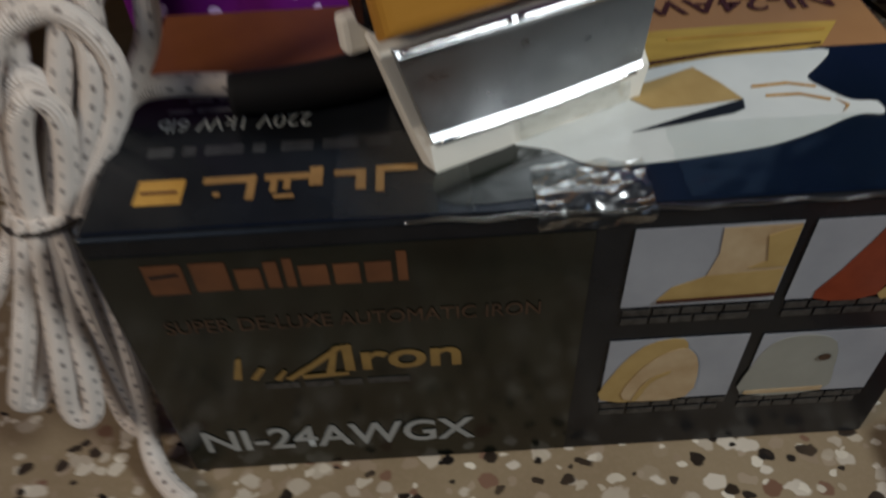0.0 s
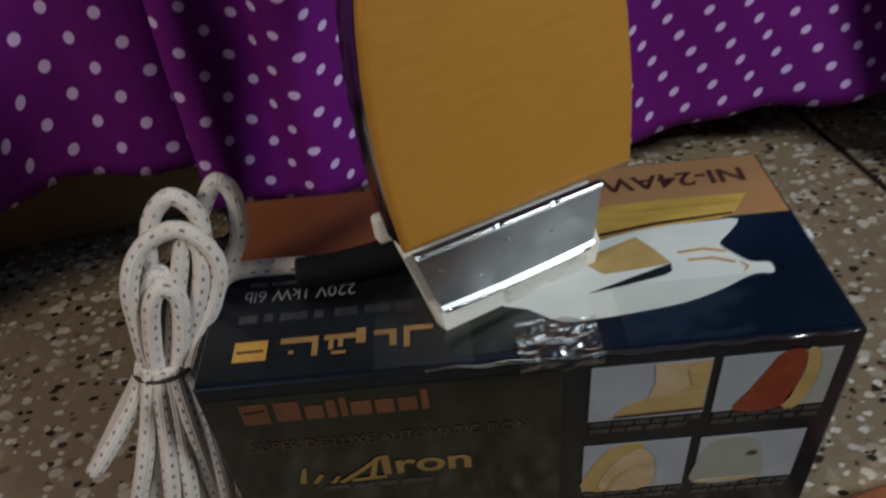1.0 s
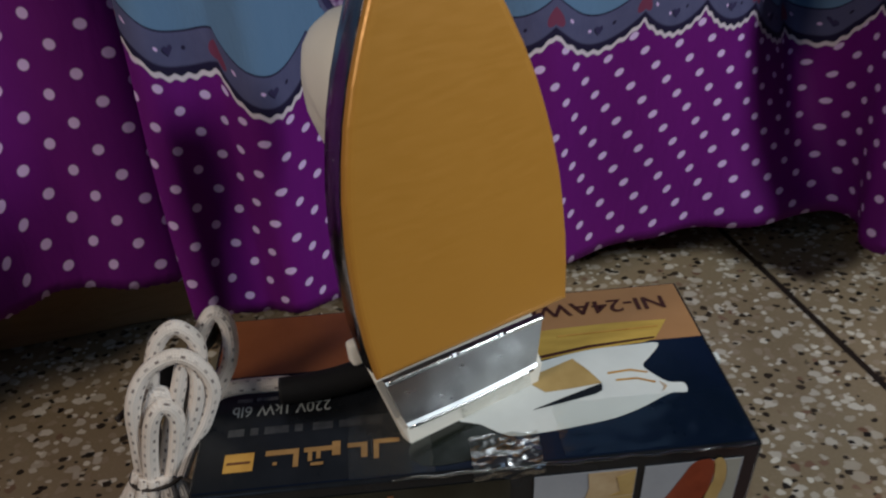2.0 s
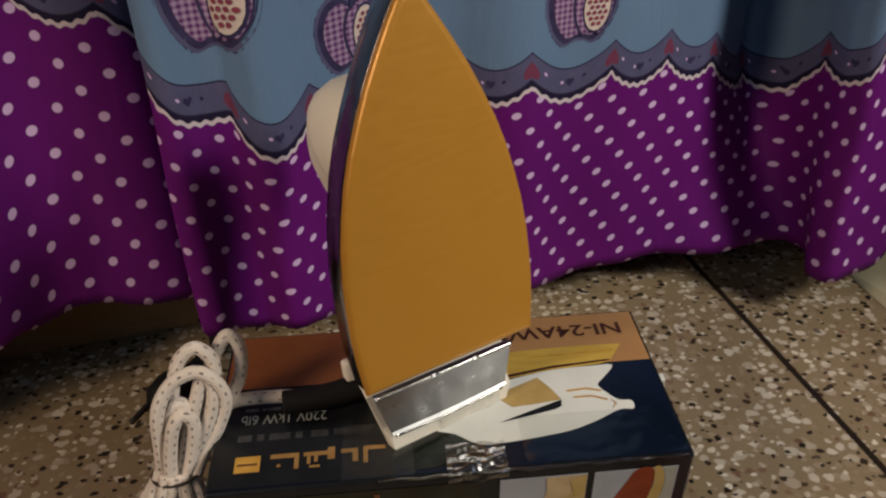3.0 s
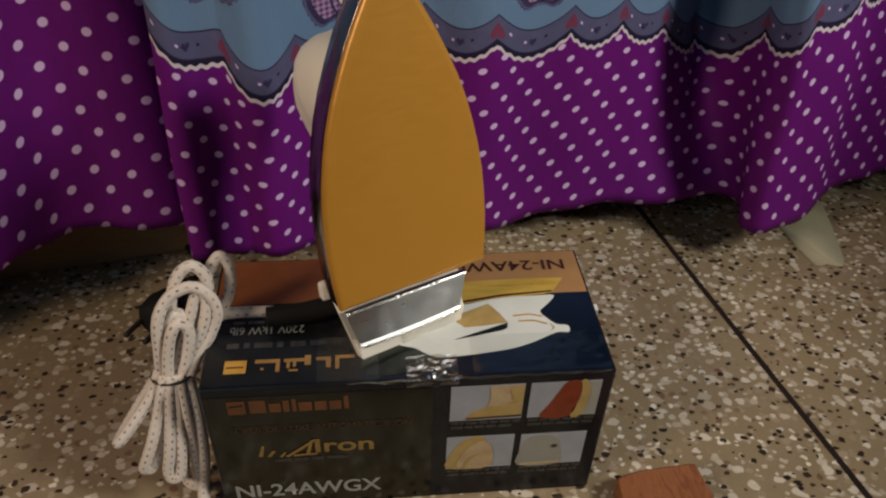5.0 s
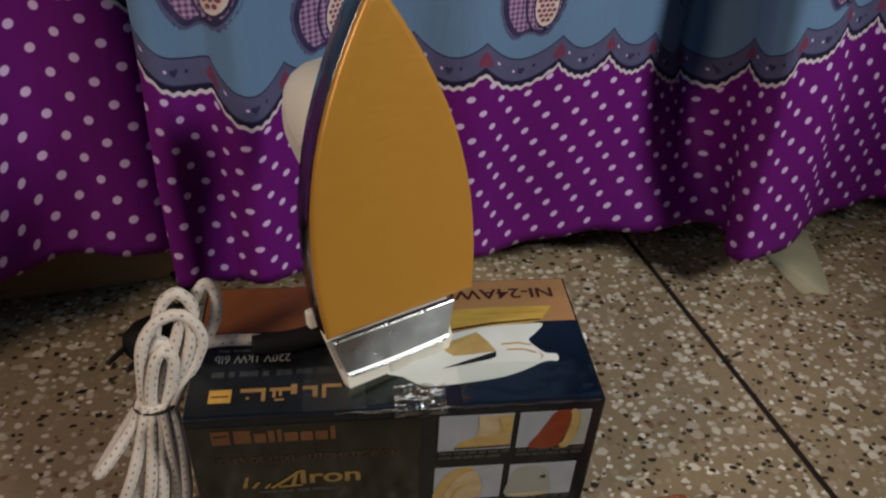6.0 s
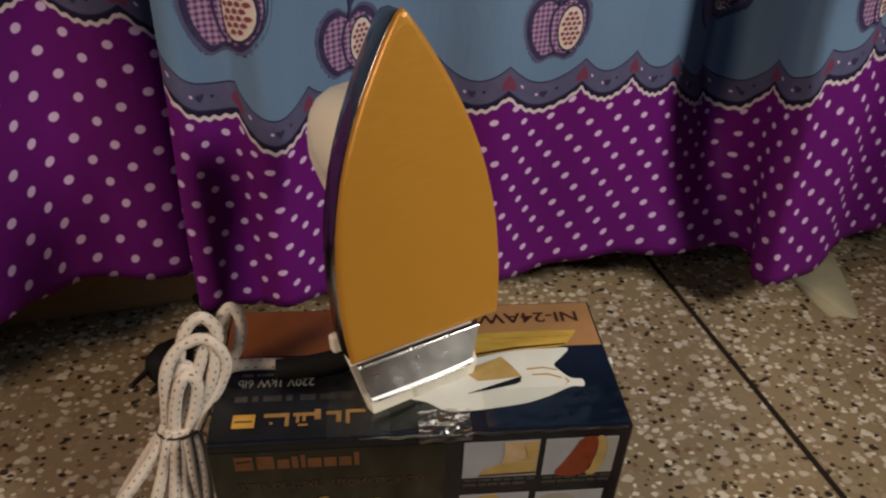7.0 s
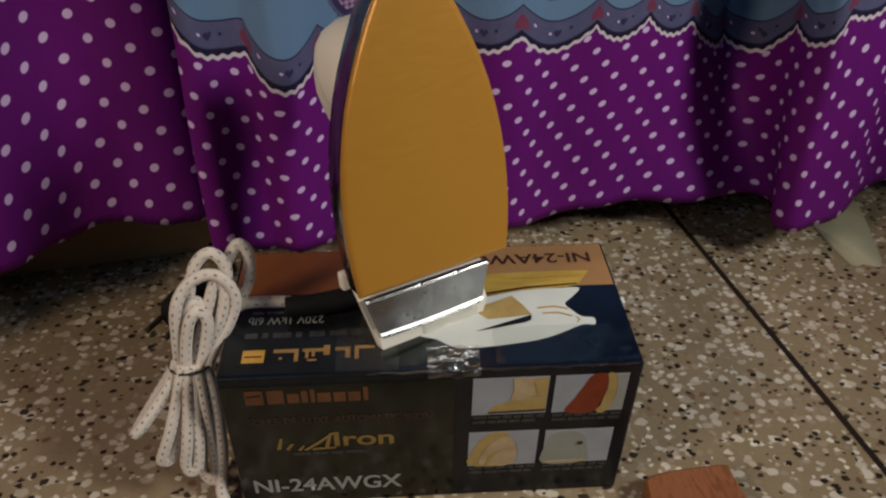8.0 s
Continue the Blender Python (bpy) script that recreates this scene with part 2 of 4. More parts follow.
def clear_film(share=0.34, rough=0.12):
    """Crinkled clear adhesive tape: see-through, with a sharp gloss."""
    m = bpy.data.materials.new("clear_film")
    m.use_nodes = True
    t = m.node_tree
    t.nodes.clear()
    out = t.nodes.new("ShaderNodeOutputMaterial")
    mixer = t.nodes.new("ShaderNodeMixShader")
    see = t.nodes.new("ShaderNodeBsdfTransparent")
    gloss = t.nodes.new("ShaderNodeBsdfGlossy")
    gloss.inputs["Roughness"].default_value = rough
    see.inputs["Color"].default_value = (0.97, 0.98, 0.97, 1)
    mixer.inputs[0].default_value = share
    t.links.new(see.outputs[0], mixer.inputs[1])
    t.links.new(gloss.outputs[0], mixer.inputs[2])
    t.links.new(mixer.outputs[0], out.inputs[0])
    return m


M_FLOOR = terrazzo()
M_JOINT = painted("dark_joint_strip", (0.010, 0.005, 0.003), (0.018, 0.010, 0.006), 40)
M_WALL = painted("limewashed_wall", (0.13, 0.11, 0.09), (0.17, 0.145, 0.12), 5)
M_CEIL = painted("ceiling_paint", (0.24, 0.22, 0.19), (0.29, 0.27, 0.23), 4)
M_BOARD = grained("brown_board", (0.24, 0.145, 0.066), (0.31, 0.19, 0.09), (6, 40, 40), 0.6)
M_CLOTH = cloth_print()
M_BRAID = braid()
M_GOLD = gold_coat()
M_CHROME = chrome(tint=(0.41, 0.42, 0.43), r0=0.27, r1=0.44)
M_RIM = chrome("bright_chrome_rim", (0.66, 0.66, 0.65), 0.14, 0.28)
M_SKIRT = chrome("dark_chrome_shell", (0.42, 0.40, 0.42), 0.12, 0.3)
M_CREAM = painted("cream_plastic", (0.80, 0.75, 0.64), (0.86, 0.81, 0.71), 9, 0.38)
M_BLACK = painted("black_rubber", (0.006, 0.006, 0.007), (0.010, 0.009, 0.009), 60, 0.75)
M_TIE = painted("dark_wire_tie", (0.025, 0.020, 0.018), (0.05, 0.04, 0.035), 80, 0.5)
M_WOOD = grained("reddish_wood", (0.17, 0.055, 0.020), (0.30, 0.115, 0.042), (90, 22, 40), 0.42, 0.2)
M_IVORY = painted("ivory_patch", (0.36, 0.33, 0.22), (0.42, 0.38, 0.26), 30, 0.7)
M_NAVY = print_ink("navy_print", (0.005, 0.009, 0.026), (0.003, 0.006, 0.015), 18)
M_DARK = print_ink("black_green_print", (0.002, 0.003, 0.002), (0.009, 0.012, 0.008), 34, 0.16, gloss=0.62)
M_EDGE = print_ink("near_black_print", (0.007, 0.008, 0.010), (0.014, 0.015, 0.018), 30)
M_TAN = print_ink("tan_print", (0.36, 0.195, 0.080), (0.31, 0.165, 0.066), 22)
M_RUST = print_ink("rust_print", (0.26, 0.096, 0.034), (0.20, 0.072, 0.025), 22)
M_WHITE = print_ink("white_print", (0.66, 0.68, 0.66), (0.58, 0.60, 0.58), 25)
M_PANEL = print_ink("pale_grey_print", (0.34, 0.35, 0.38), (0.28, 0.29, 0.32), 30)
M_YELLOW = print_ink("mustard_print", (0.50, 0.34, 0.060), (0.38, 0.245, 0.040), 60, streak=(0.4, 2.5, 1))
M_OCHRE = print_ink("ochre_print", (0.52, 0.30, 0.055), (0.36, 0.19, 0.035), 70)
M_BEIGE = print_ink("beige_print", (0.48, 0.37, 0.22), (0.38, 0.27, 0.14), 70)
M_STRAW = print_ink("straw_print", (0.42, 0.30, 0.110), (0.34, 0.235, 0.080), 60)
M_OLIVE = print_ink("pale_olive_print", (0.30, 0.30, 0.262), (0.26, 0.26, 0.225), 40)
M_REDBR = print_ink("red_brown_print", (0.21, 0.045, 0.018), (0.14, 0.028, 0.012), 60)
M_ORANGE = print_ink("orange_print", (0.30, 0.175, 0.060), (0.22, 0.122, 0.040), 80)
M_COPPER = print_ink("copper_print", (0.150, 0.064, 0.026), (0.100, 0.043, 0.020), 50)
M_DULL = print_ink("dull_brown_print", (0.075, 0.044, 0.026), (0.036, 0.022, 0.015), 120)
M_GOLDINK = print_ink("gold_print", (0.27, 0.175, 0.050), (0.19, 0.12, 0.035), 60)
M_SILVER = print_ink("silver_print", (0.34, 0.35, 0.34), (0.26, 0.27, 0.26), 60)
M_CAPTION = print_ink("grey_caption_print", (0.060, 0.057, 0.053), (0.022, 0.021, 0.020), 300)
M_FAINT = print_ink("faint_grey_print", (0.055, 0.055, 0.057), (0.024, 0.024, 0.026), 120)
M_SMALL = print_ink("small_grey_print", (0.15, 0.145, 0.14), (0.06, 0.058, 0.055), 260)
M_BROWNINK = print_ink("dark_brown_ink", (0.055, 0.018, 0.012), None, 60)
M_FILM = clear_film(0.30, 0.24)
M_RIDGE = clear_film(0.36, 0.14)
M_WRAP = clear_film(0.07, 0.16)
M_HAZE = clear_film(0.06, 0.42)
M_APPLE_RIM = painted("apple_outline_print", (0.025, 0.020, 0.070), (0.05, 0.04, 0.11), 90, 0.8)
M_APPLE_PINK = gingham()
M_APPLE_CREAM = painted("apple_cream_print", (0.60, 0.50, 0.46), (0.70, 0.60, 0.56), 60, 0.8)
M_APPLE_RED = painted("apple_flower_print", (0.26, 0.05, 0.08), (0.20, 0.05, 0.10), 60, 0.8)
M_LEAF = painted("apple_leaf_print", (0.03, 0.035, 0.10), (0.05, 0.055, 0.13), 60, 0.8)
M_LILAC = painted("lilac_edge_print", (0.075, 0.075, 0.16), (0.11, 0.11, 0.21), 60, 0.8)


# ---- mesh helpers ----
def obj(name, bm, material, parent=None, label="", smooth=False):
    me = bpy.data.meshes.new(name)
    bm.normal_update()
    bm.to_mesh(me)
    bm.free()
    me.materials.append(material)
    if smooth:
        me.polygons.foreach_set("use_smooth", [True] * len(me.polygons))
    ob = new(name, me)
    if parent is not None:
        ob.parent = parent
    if label:
        tagged(ob, label)
    return ob


def part(name, bm, material, parent, label="", smooth=False):
    return obj(name, bm, material, parent, label, smooth)


def thing(name, m, label, category, group="", kind=""):
    ob = new(name)
    ob.empty_display_size = 0.02
    ob.matrix_world = m
    return tagged(ob, label, category, group, kind)


def block(lo, hi, bevel=0.0, segments=2):
    bm = bmesh.new()
    bmesh.ops.create_cube(bm, size=1.0)
    lo, hi = Vector(lo), Vector(hi)
    for v in bm.verts:
        v.co = Vector((lo[i] + (v.co[i] + 0.5) * (hi[i] - lo[i]) for i in range(3)))
    if bevel:
        bmesh.ops.bevel(bm, geom=bm.edges[:], offset=bevel, segments=segments, affect="EDGES", profile=0.5)
    return bm


def smooth_line(points, per=10, closed=False):
    """A Catmull-Rom line through the points."""
    pts = [Vector(p) for p in points]
    n = len(pts)
    out = []
    for i in range(n if closed else n - 1):
        if closed:
            a, b, c, d = pts[i - 1], pts[i], pts[(i + 1) % n], pts[(i + 2) % n]
        else:
            a, b, c, d = pts[max(i - 1, 0)], pts[i], pts[i + 1], pts[min(i + 2, n - 1)]
        for k in range(per):
            t = k / per
            out.append(0.5 * (2 * b + (c - a) * t + (2 * a - 5 * b + 4 * c - d) * t * t + (3 * b - a - 3 * c + d) * t ** 3))
    if not closed:
        out.append(pts[-1])
    return out


def tube(points, radius, sides=12, per=10, flat=1.0, ends=True, ripple=0.0, radii=None):
    """A round sweep along a smooth line, with u round it and v along it in metres."""
    line = smooth_line(points, per)
    bm = bmesh.new()
    uv = bm.loops.layers.uv.new("UVMap")
    rings, along = [], 0.0
    up = Vector((0.13, 0.21, 0.97))
    dist = []
    prev_side = None
    for i, p in enumerate(line):
        d = (line[min(i + 1, len(line) - 1)] - line[max(i - 1, 0)]).normalized()
        if prev_side is None:
            side = d.cross(up).normalized()
        else:
            side = (prev_side - d * prev_side.dot(d)).normalized()
        prev_side = side
        other = d.cross(side)
        if i:
            along += (p - line[i - 1]).length
        dist.append(along)
        f = i / (len(line) - 1)
        r = radius if radii is None else float(np.interp(f, [k / (len(radii) - 1) for k in range(len(radii))], radii))
        r *= 1 + ripple * noise.noise(p * 90)
        rings.append([bm.verts.new(p + side * math.cos(2 * math.pi * k / sides) * r + other * math.sin(2 * math.pi * k / sides) * r * flat)
                      for k in range(sides)])
    for i in range(len(rings) - 1):
        for k in range(sides):
            f = bm.faces.new((rings[i][k], rings[i][(k + 1) % sides], rings[i + 1][(k + 1) % sides], rings[i + 1][k]))
            for lp, (uu, vv) in zip(f.loops, ((k, i), (k + 1, i), (k + 1, i + 1), (k, i + 1))):
                lp[uv].uv = (uu / sides, dist[vv])
    if ends:
        bm.faces.new(rings[0][::-1])
        bm.faces.new(rings[-1])
    bmesh.ops.recalc_face_normals(bm, faces=bm.faces[:])
    return bm


def loft(rings, cap=True):
    """Faces between equal rings of points."""
    bm = bmesh.new()
    vs = [[bm.verts.new(p) for p in r] for r in rings]
    n = len(vs[0])
    for a, b in zip(vs, vs[1:]):
        for k in range(n):
            bm.faces.new((a[k], a[(k + 1) % n], b[(k + 1) % n], b[k]))
    if cap:
        bm.faces.new(vs[0][::-1])
        bm.faces.new(vs[-1])
    bmesh.ops.recalc_face_normals(bm, faces=bm.faces[:])
    return bm


def sheet(points, place, thick=0.0002):
    """A flat printed shape: outline points (a, b), laid by place(a, b, height)."""
    bm = bmesh.new()
    top = [bm.verts.new(place(a, b, thick)) for a, b in points]
    low = [bm.verts.new(place(a, b, 0.0)) for a, b in points]
    bm.faces.new(top)
    n = len(points)
    for k in range(n):
        bm.faces.new((top[k], low[k], low[(k + 1) % n], top[(k + 1) % n]))
    bmesh.ops.recalc_face_normals(bm, faces=bm.faces[:])
    return bm


def rect(a0, b0, a1, b1):
    return [(a0, b0), (a1, b0), (a1, b1), (a0, b1)]


def curve2(points, per=6, closed=True):
    return [(p.x, p.y) for p in smooth_line([(a, b, 0) for a, b in points], per, closed)]


def lettering(text, place, a, b, height, width, spin=False, bold=0.0, thick=0.0002):
    """Words in the built-in font, set to a width and cap height, from (a, b) at the lower left of the line of writing."""
    cu = bpy.data.curves.new("writing", "FONT")
    cu.body, cu.size, cu.offset, cu.resolution_u = text, 1.0, bold, 4
    tmp = bpy.data.objects.new("writing", cu)
    scene.collection.objects.link(tmp)
    bpy.context.view_layer.update()
    me = bpy.data.meshes.new_from_object(tmp.evaluated_get(bpy.context.evaluated_depsgraph_get()))
    bpy.data.objects.remove(tmp)
    bm = bmesh.new()
    bm.from_mesh(me)
    bpy.data.meshes.remove(me)
    xs = [v.co.x for v in bm.verts]
    ys = [v.co.y for v in bm.verts]
    sx, sy = width / (max(xs) - min(xs)), height / (max(ys) - min(ys))
    x0, y0 = min(xs), min(ys)
    for v in bm.verts:
        p, q = (v.co.x - x0) * sx, (v.co.y - y0) * sy
        v.co = place(a + width - p, b + height - q, thick) if spin else place(a + p, b + q, thick)
    return bm


# ---- the room ----
def slab(name, x0, y0, x1, y1, material, z0=-0.03, z1=0.0, bevel=0.0003):
    """A floor slab in the room's axes."""
    bm = block((x0, y0, z0), (x1, y1, z1), bevel, 1)
    for v in bm.verts:
        v.co = room(*v.co)
    return bm


JX = 0.4745                                      # the joint seen right of the carton, in the room's axes
floor = tagged(thing("floor", pose(0, 0, 0), "polished terrazzo floor with white and black chips", "floor"), kind="structure")
SIZE = 1.05
for i in (-2, -1, 0, 1):
    for j in (-3, -2, -1, 0):
        x0, y0 = JX + i * SIZE, 0.92 + j * SIZE
        if j == 0:
            continue
        part("floor_slab", slab("floor_slab", x0 + 0.003, y0 + 0.003, x0 + SIZE - 0.003, min(y0 + SIZE - 0.003, 0.50), M_FLOOR), M_FLOOR, floor)
part("joint_bed", slab("joint_bed", JX - 2 * SIZE, 0.92 - 3 * SIZE, JX + 2 * SIZE, 0.50, M_JOINT, -0.05, -0.0004, 0), M_JOINT, floor,
     "dark brown strip between the slabs")


def wall(name, x0, y0, x1, y1, z1=2.7):
    bm = block((x0, y0, -0.05), (x1, y1, z1))
    for v in bm.verts:
        v.co = room(*v.co)
    return tagged(obj(name, bm, M_WALL), "plain limewashed wall of the room", "wall", kind="structure")


X0, X1, Y0, Y1 = JX - 2 * SIZE, JX + 2 * SIZE, 0.92 - 3 * SIZE, 0.44
wall("wall_north", X0, Y1, X1, Y1 + 0.12)
wall("wall_south", X0, Y0 - 0.12, X1, Y0)
wall("wall_west", X0 - 0.12, Y0 - 0.12, X0, Y1 + 0.12)
wall("wall_east", X1, Y0 - 0.12, X1 + 0.12, Y1 + 0.12)
bm = block((X0 - 0.12, Y0 - 0.12, 2.7), (X1 + 0.12, Y1 + 0.12, 2.8))
for v in bm.verts:
    v.co = room(*v.co)
tagged(obj("ceiling", bm, M_CEIL), "plain off-white ceiling", "ceiling", kind="structure")

bm = block((X0 + 0.01, 0.312, 0.0), (X1 - 0.01, 0.352, 0.10), 0.003)
for v in bm.verts:
    v.co = room(*v.co)
tagged(obj("baseboard", bm, M_BOARD), "brown board along the floor behind the curtain", "baseboard", kind="structure")

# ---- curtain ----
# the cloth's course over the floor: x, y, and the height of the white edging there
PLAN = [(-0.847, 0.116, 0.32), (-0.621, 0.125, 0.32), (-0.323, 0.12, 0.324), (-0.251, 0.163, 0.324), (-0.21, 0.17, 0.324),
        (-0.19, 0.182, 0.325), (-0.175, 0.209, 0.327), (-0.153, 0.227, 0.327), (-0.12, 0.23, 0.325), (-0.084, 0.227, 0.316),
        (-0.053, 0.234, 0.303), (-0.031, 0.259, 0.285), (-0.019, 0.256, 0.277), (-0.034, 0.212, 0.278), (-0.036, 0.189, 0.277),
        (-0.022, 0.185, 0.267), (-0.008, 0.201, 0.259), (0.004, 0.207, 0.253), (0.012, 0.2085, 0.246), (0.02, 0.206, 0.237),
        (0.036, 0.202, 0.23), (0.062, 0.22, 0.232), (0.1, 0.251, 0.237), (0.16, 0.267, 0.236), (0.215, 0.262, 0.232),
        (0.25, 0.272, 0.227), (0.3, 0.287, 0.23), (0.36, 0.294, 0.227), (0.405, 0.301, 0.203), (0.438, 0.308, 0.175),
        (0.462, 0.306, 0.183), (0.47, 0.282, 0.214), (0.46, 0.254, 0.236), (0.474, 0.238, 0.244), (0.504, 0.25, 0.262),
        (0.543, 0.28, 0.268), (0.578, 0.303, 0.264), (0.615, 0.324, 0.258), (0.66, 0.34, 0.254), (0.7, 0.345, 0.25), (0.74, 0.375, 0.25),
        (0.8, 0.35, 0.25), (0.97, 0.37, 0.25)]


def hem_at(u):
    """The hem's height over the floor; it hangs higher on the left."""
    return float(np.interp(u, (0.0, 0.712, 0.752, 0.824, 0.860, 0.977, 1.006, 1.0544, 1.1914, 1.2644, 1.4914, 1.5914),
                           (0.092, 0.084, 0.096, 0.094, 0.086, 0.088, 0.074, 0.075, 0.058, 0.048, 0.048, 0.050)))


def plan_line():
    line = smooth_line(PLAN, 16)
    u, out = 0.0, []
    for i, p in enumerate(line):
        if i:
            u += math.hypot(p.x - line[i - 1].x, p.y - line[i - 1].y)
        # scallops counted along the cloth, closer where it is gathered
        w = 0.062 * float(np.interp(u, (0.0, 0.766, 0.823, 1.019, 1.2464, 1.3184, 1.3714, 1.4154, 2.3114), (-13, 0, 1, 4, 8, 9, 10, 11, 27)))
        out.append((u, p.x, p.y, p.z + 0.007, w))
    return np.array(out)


def spot_grid(u, z, edging):
    """The spots' grid at u metres along the cloth and height z, in periods."""
    h = z - hem_at(u)
    q = h / (edging - hem_at(u))
    a = float(np.interp(u, (0.0, 0.73, 0.835, 1.2464, 1.4514, 2.2914), (-23.65, -0.896, 2.377, 16.540, 23.730, 49.8)))
    lean = float(np.interp(u, (0.84, 1.2414, 1.4614, 1.5914), (-10.27, -10.07, -10.07, 2.5)))
    return a + lean * h, -5.50 + q * (6.02 + 0.7 * q)


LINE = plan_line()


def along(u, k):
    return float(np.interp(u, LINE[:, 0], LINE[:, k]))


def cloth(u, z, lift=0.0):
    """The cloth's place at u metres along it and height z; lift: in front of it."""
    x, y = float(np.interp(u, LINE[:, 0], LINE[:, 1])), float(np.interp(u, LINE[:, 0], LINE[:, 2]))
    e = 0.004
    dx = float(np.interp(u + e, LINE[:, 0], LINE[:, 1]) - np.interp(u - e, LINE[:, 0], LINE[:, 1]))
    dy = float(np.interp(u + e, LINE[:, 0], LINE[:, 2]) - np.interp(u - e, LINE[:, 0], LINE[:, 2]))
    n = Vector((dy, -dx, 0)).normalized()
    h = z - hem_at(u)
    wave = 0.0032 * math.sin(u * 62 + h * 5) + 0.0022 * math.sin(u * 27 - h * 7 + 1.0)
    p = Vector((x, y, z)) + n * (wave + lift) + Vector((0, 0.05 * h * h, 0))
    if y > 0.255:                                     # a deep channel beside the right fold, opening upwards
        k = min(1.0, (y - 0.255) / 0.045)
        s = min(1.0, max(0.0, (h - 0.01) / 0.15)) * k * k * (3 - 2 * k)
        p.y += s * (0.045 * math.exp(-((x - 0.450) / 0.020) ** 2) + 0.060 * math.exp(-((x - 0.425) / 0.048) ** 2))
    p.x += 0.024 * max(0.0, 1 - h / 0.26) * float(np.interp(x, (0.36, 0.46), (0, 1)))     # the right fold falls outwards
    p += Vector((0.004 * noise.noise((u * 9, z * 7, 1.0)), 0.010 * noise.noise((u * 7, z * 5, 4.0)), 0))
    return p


ROWS_H = [0.010 * k for k in range(36)] + [0.36 + 0.06 * k for k in range(1, 24)]
STEP_U = 0.0035
COLS = int(LINE[-1, 0] / STEP_U)
curtain = thing("curtain", pose(0, 0, 0), "purple cotton curtain with white spots, scalloped border and apple print", "curtain")
bm = bmesh.new()
uv = bm.loops.layers.uv.new("UVMap")
uv_spots = bm.loops.layers.uv.new("Spots")
grid = []
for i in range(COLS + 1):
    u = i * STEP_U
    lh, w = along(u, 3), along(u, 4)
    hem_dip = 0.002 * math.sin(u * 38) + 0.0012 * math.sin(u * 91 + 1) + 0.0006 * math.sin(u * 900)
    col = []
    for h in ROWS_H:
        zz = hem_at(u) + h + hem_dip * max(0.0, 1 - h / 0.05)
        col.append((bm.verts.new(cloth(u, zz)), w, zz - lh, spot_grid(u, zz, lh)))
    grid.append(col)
for i in range(COLS):
    for k in range(len(ROWS_H) - 1):
        q = (grid[i][k], grid[i + 1][k], grid[i + 1][k + 1], grid[i][k + 1])
        f = bm.faces.new([c[0] for c in q])
        for lp, c in zip(f.loops, q):
            lp[uv].uv = (c[1], c[2])
            lp[uv_spots].uv = c[3]
body = part("cloth", bm, M_CLOTH, curtain, smooth=True)
solid = body.modifiers.new("thickness", "SOLIDIFY")
solid.thickness, solid.offset = 0.0012, 1.0


def on_cloth(u0, z0, points, lift):
    """A printed shape on the cloth: a fan of small faces that follows the folds."""
    bm = bmesh.new()
    cx = sum(p[0] for p in points) / len(points)
    cz = sum(p[1] for p in points) / len(points)
    rings = []
    for s in (1.0, 0.66, 0.33):
        rings.append([bm.verts.new(cloth(u0 + cx + (a - cx) * s, z0 + cz + (b - cz) * s, lift)) for a, b in points])
    mid = bm.verts.new(cloth(u0 + cx, z0 + cz, lift))
    n = len(points)
    for r0, r1 in zip(rings, rings[1:]):
        for k in range(n):
            bm.faces.new((r0[k], r0[(k + 1) % n], r1[(k + 1) % n], r1[k]))
    for k in range(n):
        bm.faces.new((rings[-1][k], rings[-1][(k + 1) % n], mid))
    bmesh.ops.recalc_face_normals(bm, faces=bm.faces[:])
    return bm


APPLE = [(0.0, 0.020), (0.010, 0.025), (0.021, 0.020), (0.026, 0.006), (0.022, -0.010), (0.012, -0.023), (0.003, -0.021),
         (-0.003, -0.021), (-0.012, -0.023), (-0.022, -0.011), (-0.026, 0.006), (-0.021, 0.020), (-0.010, 0.025)]


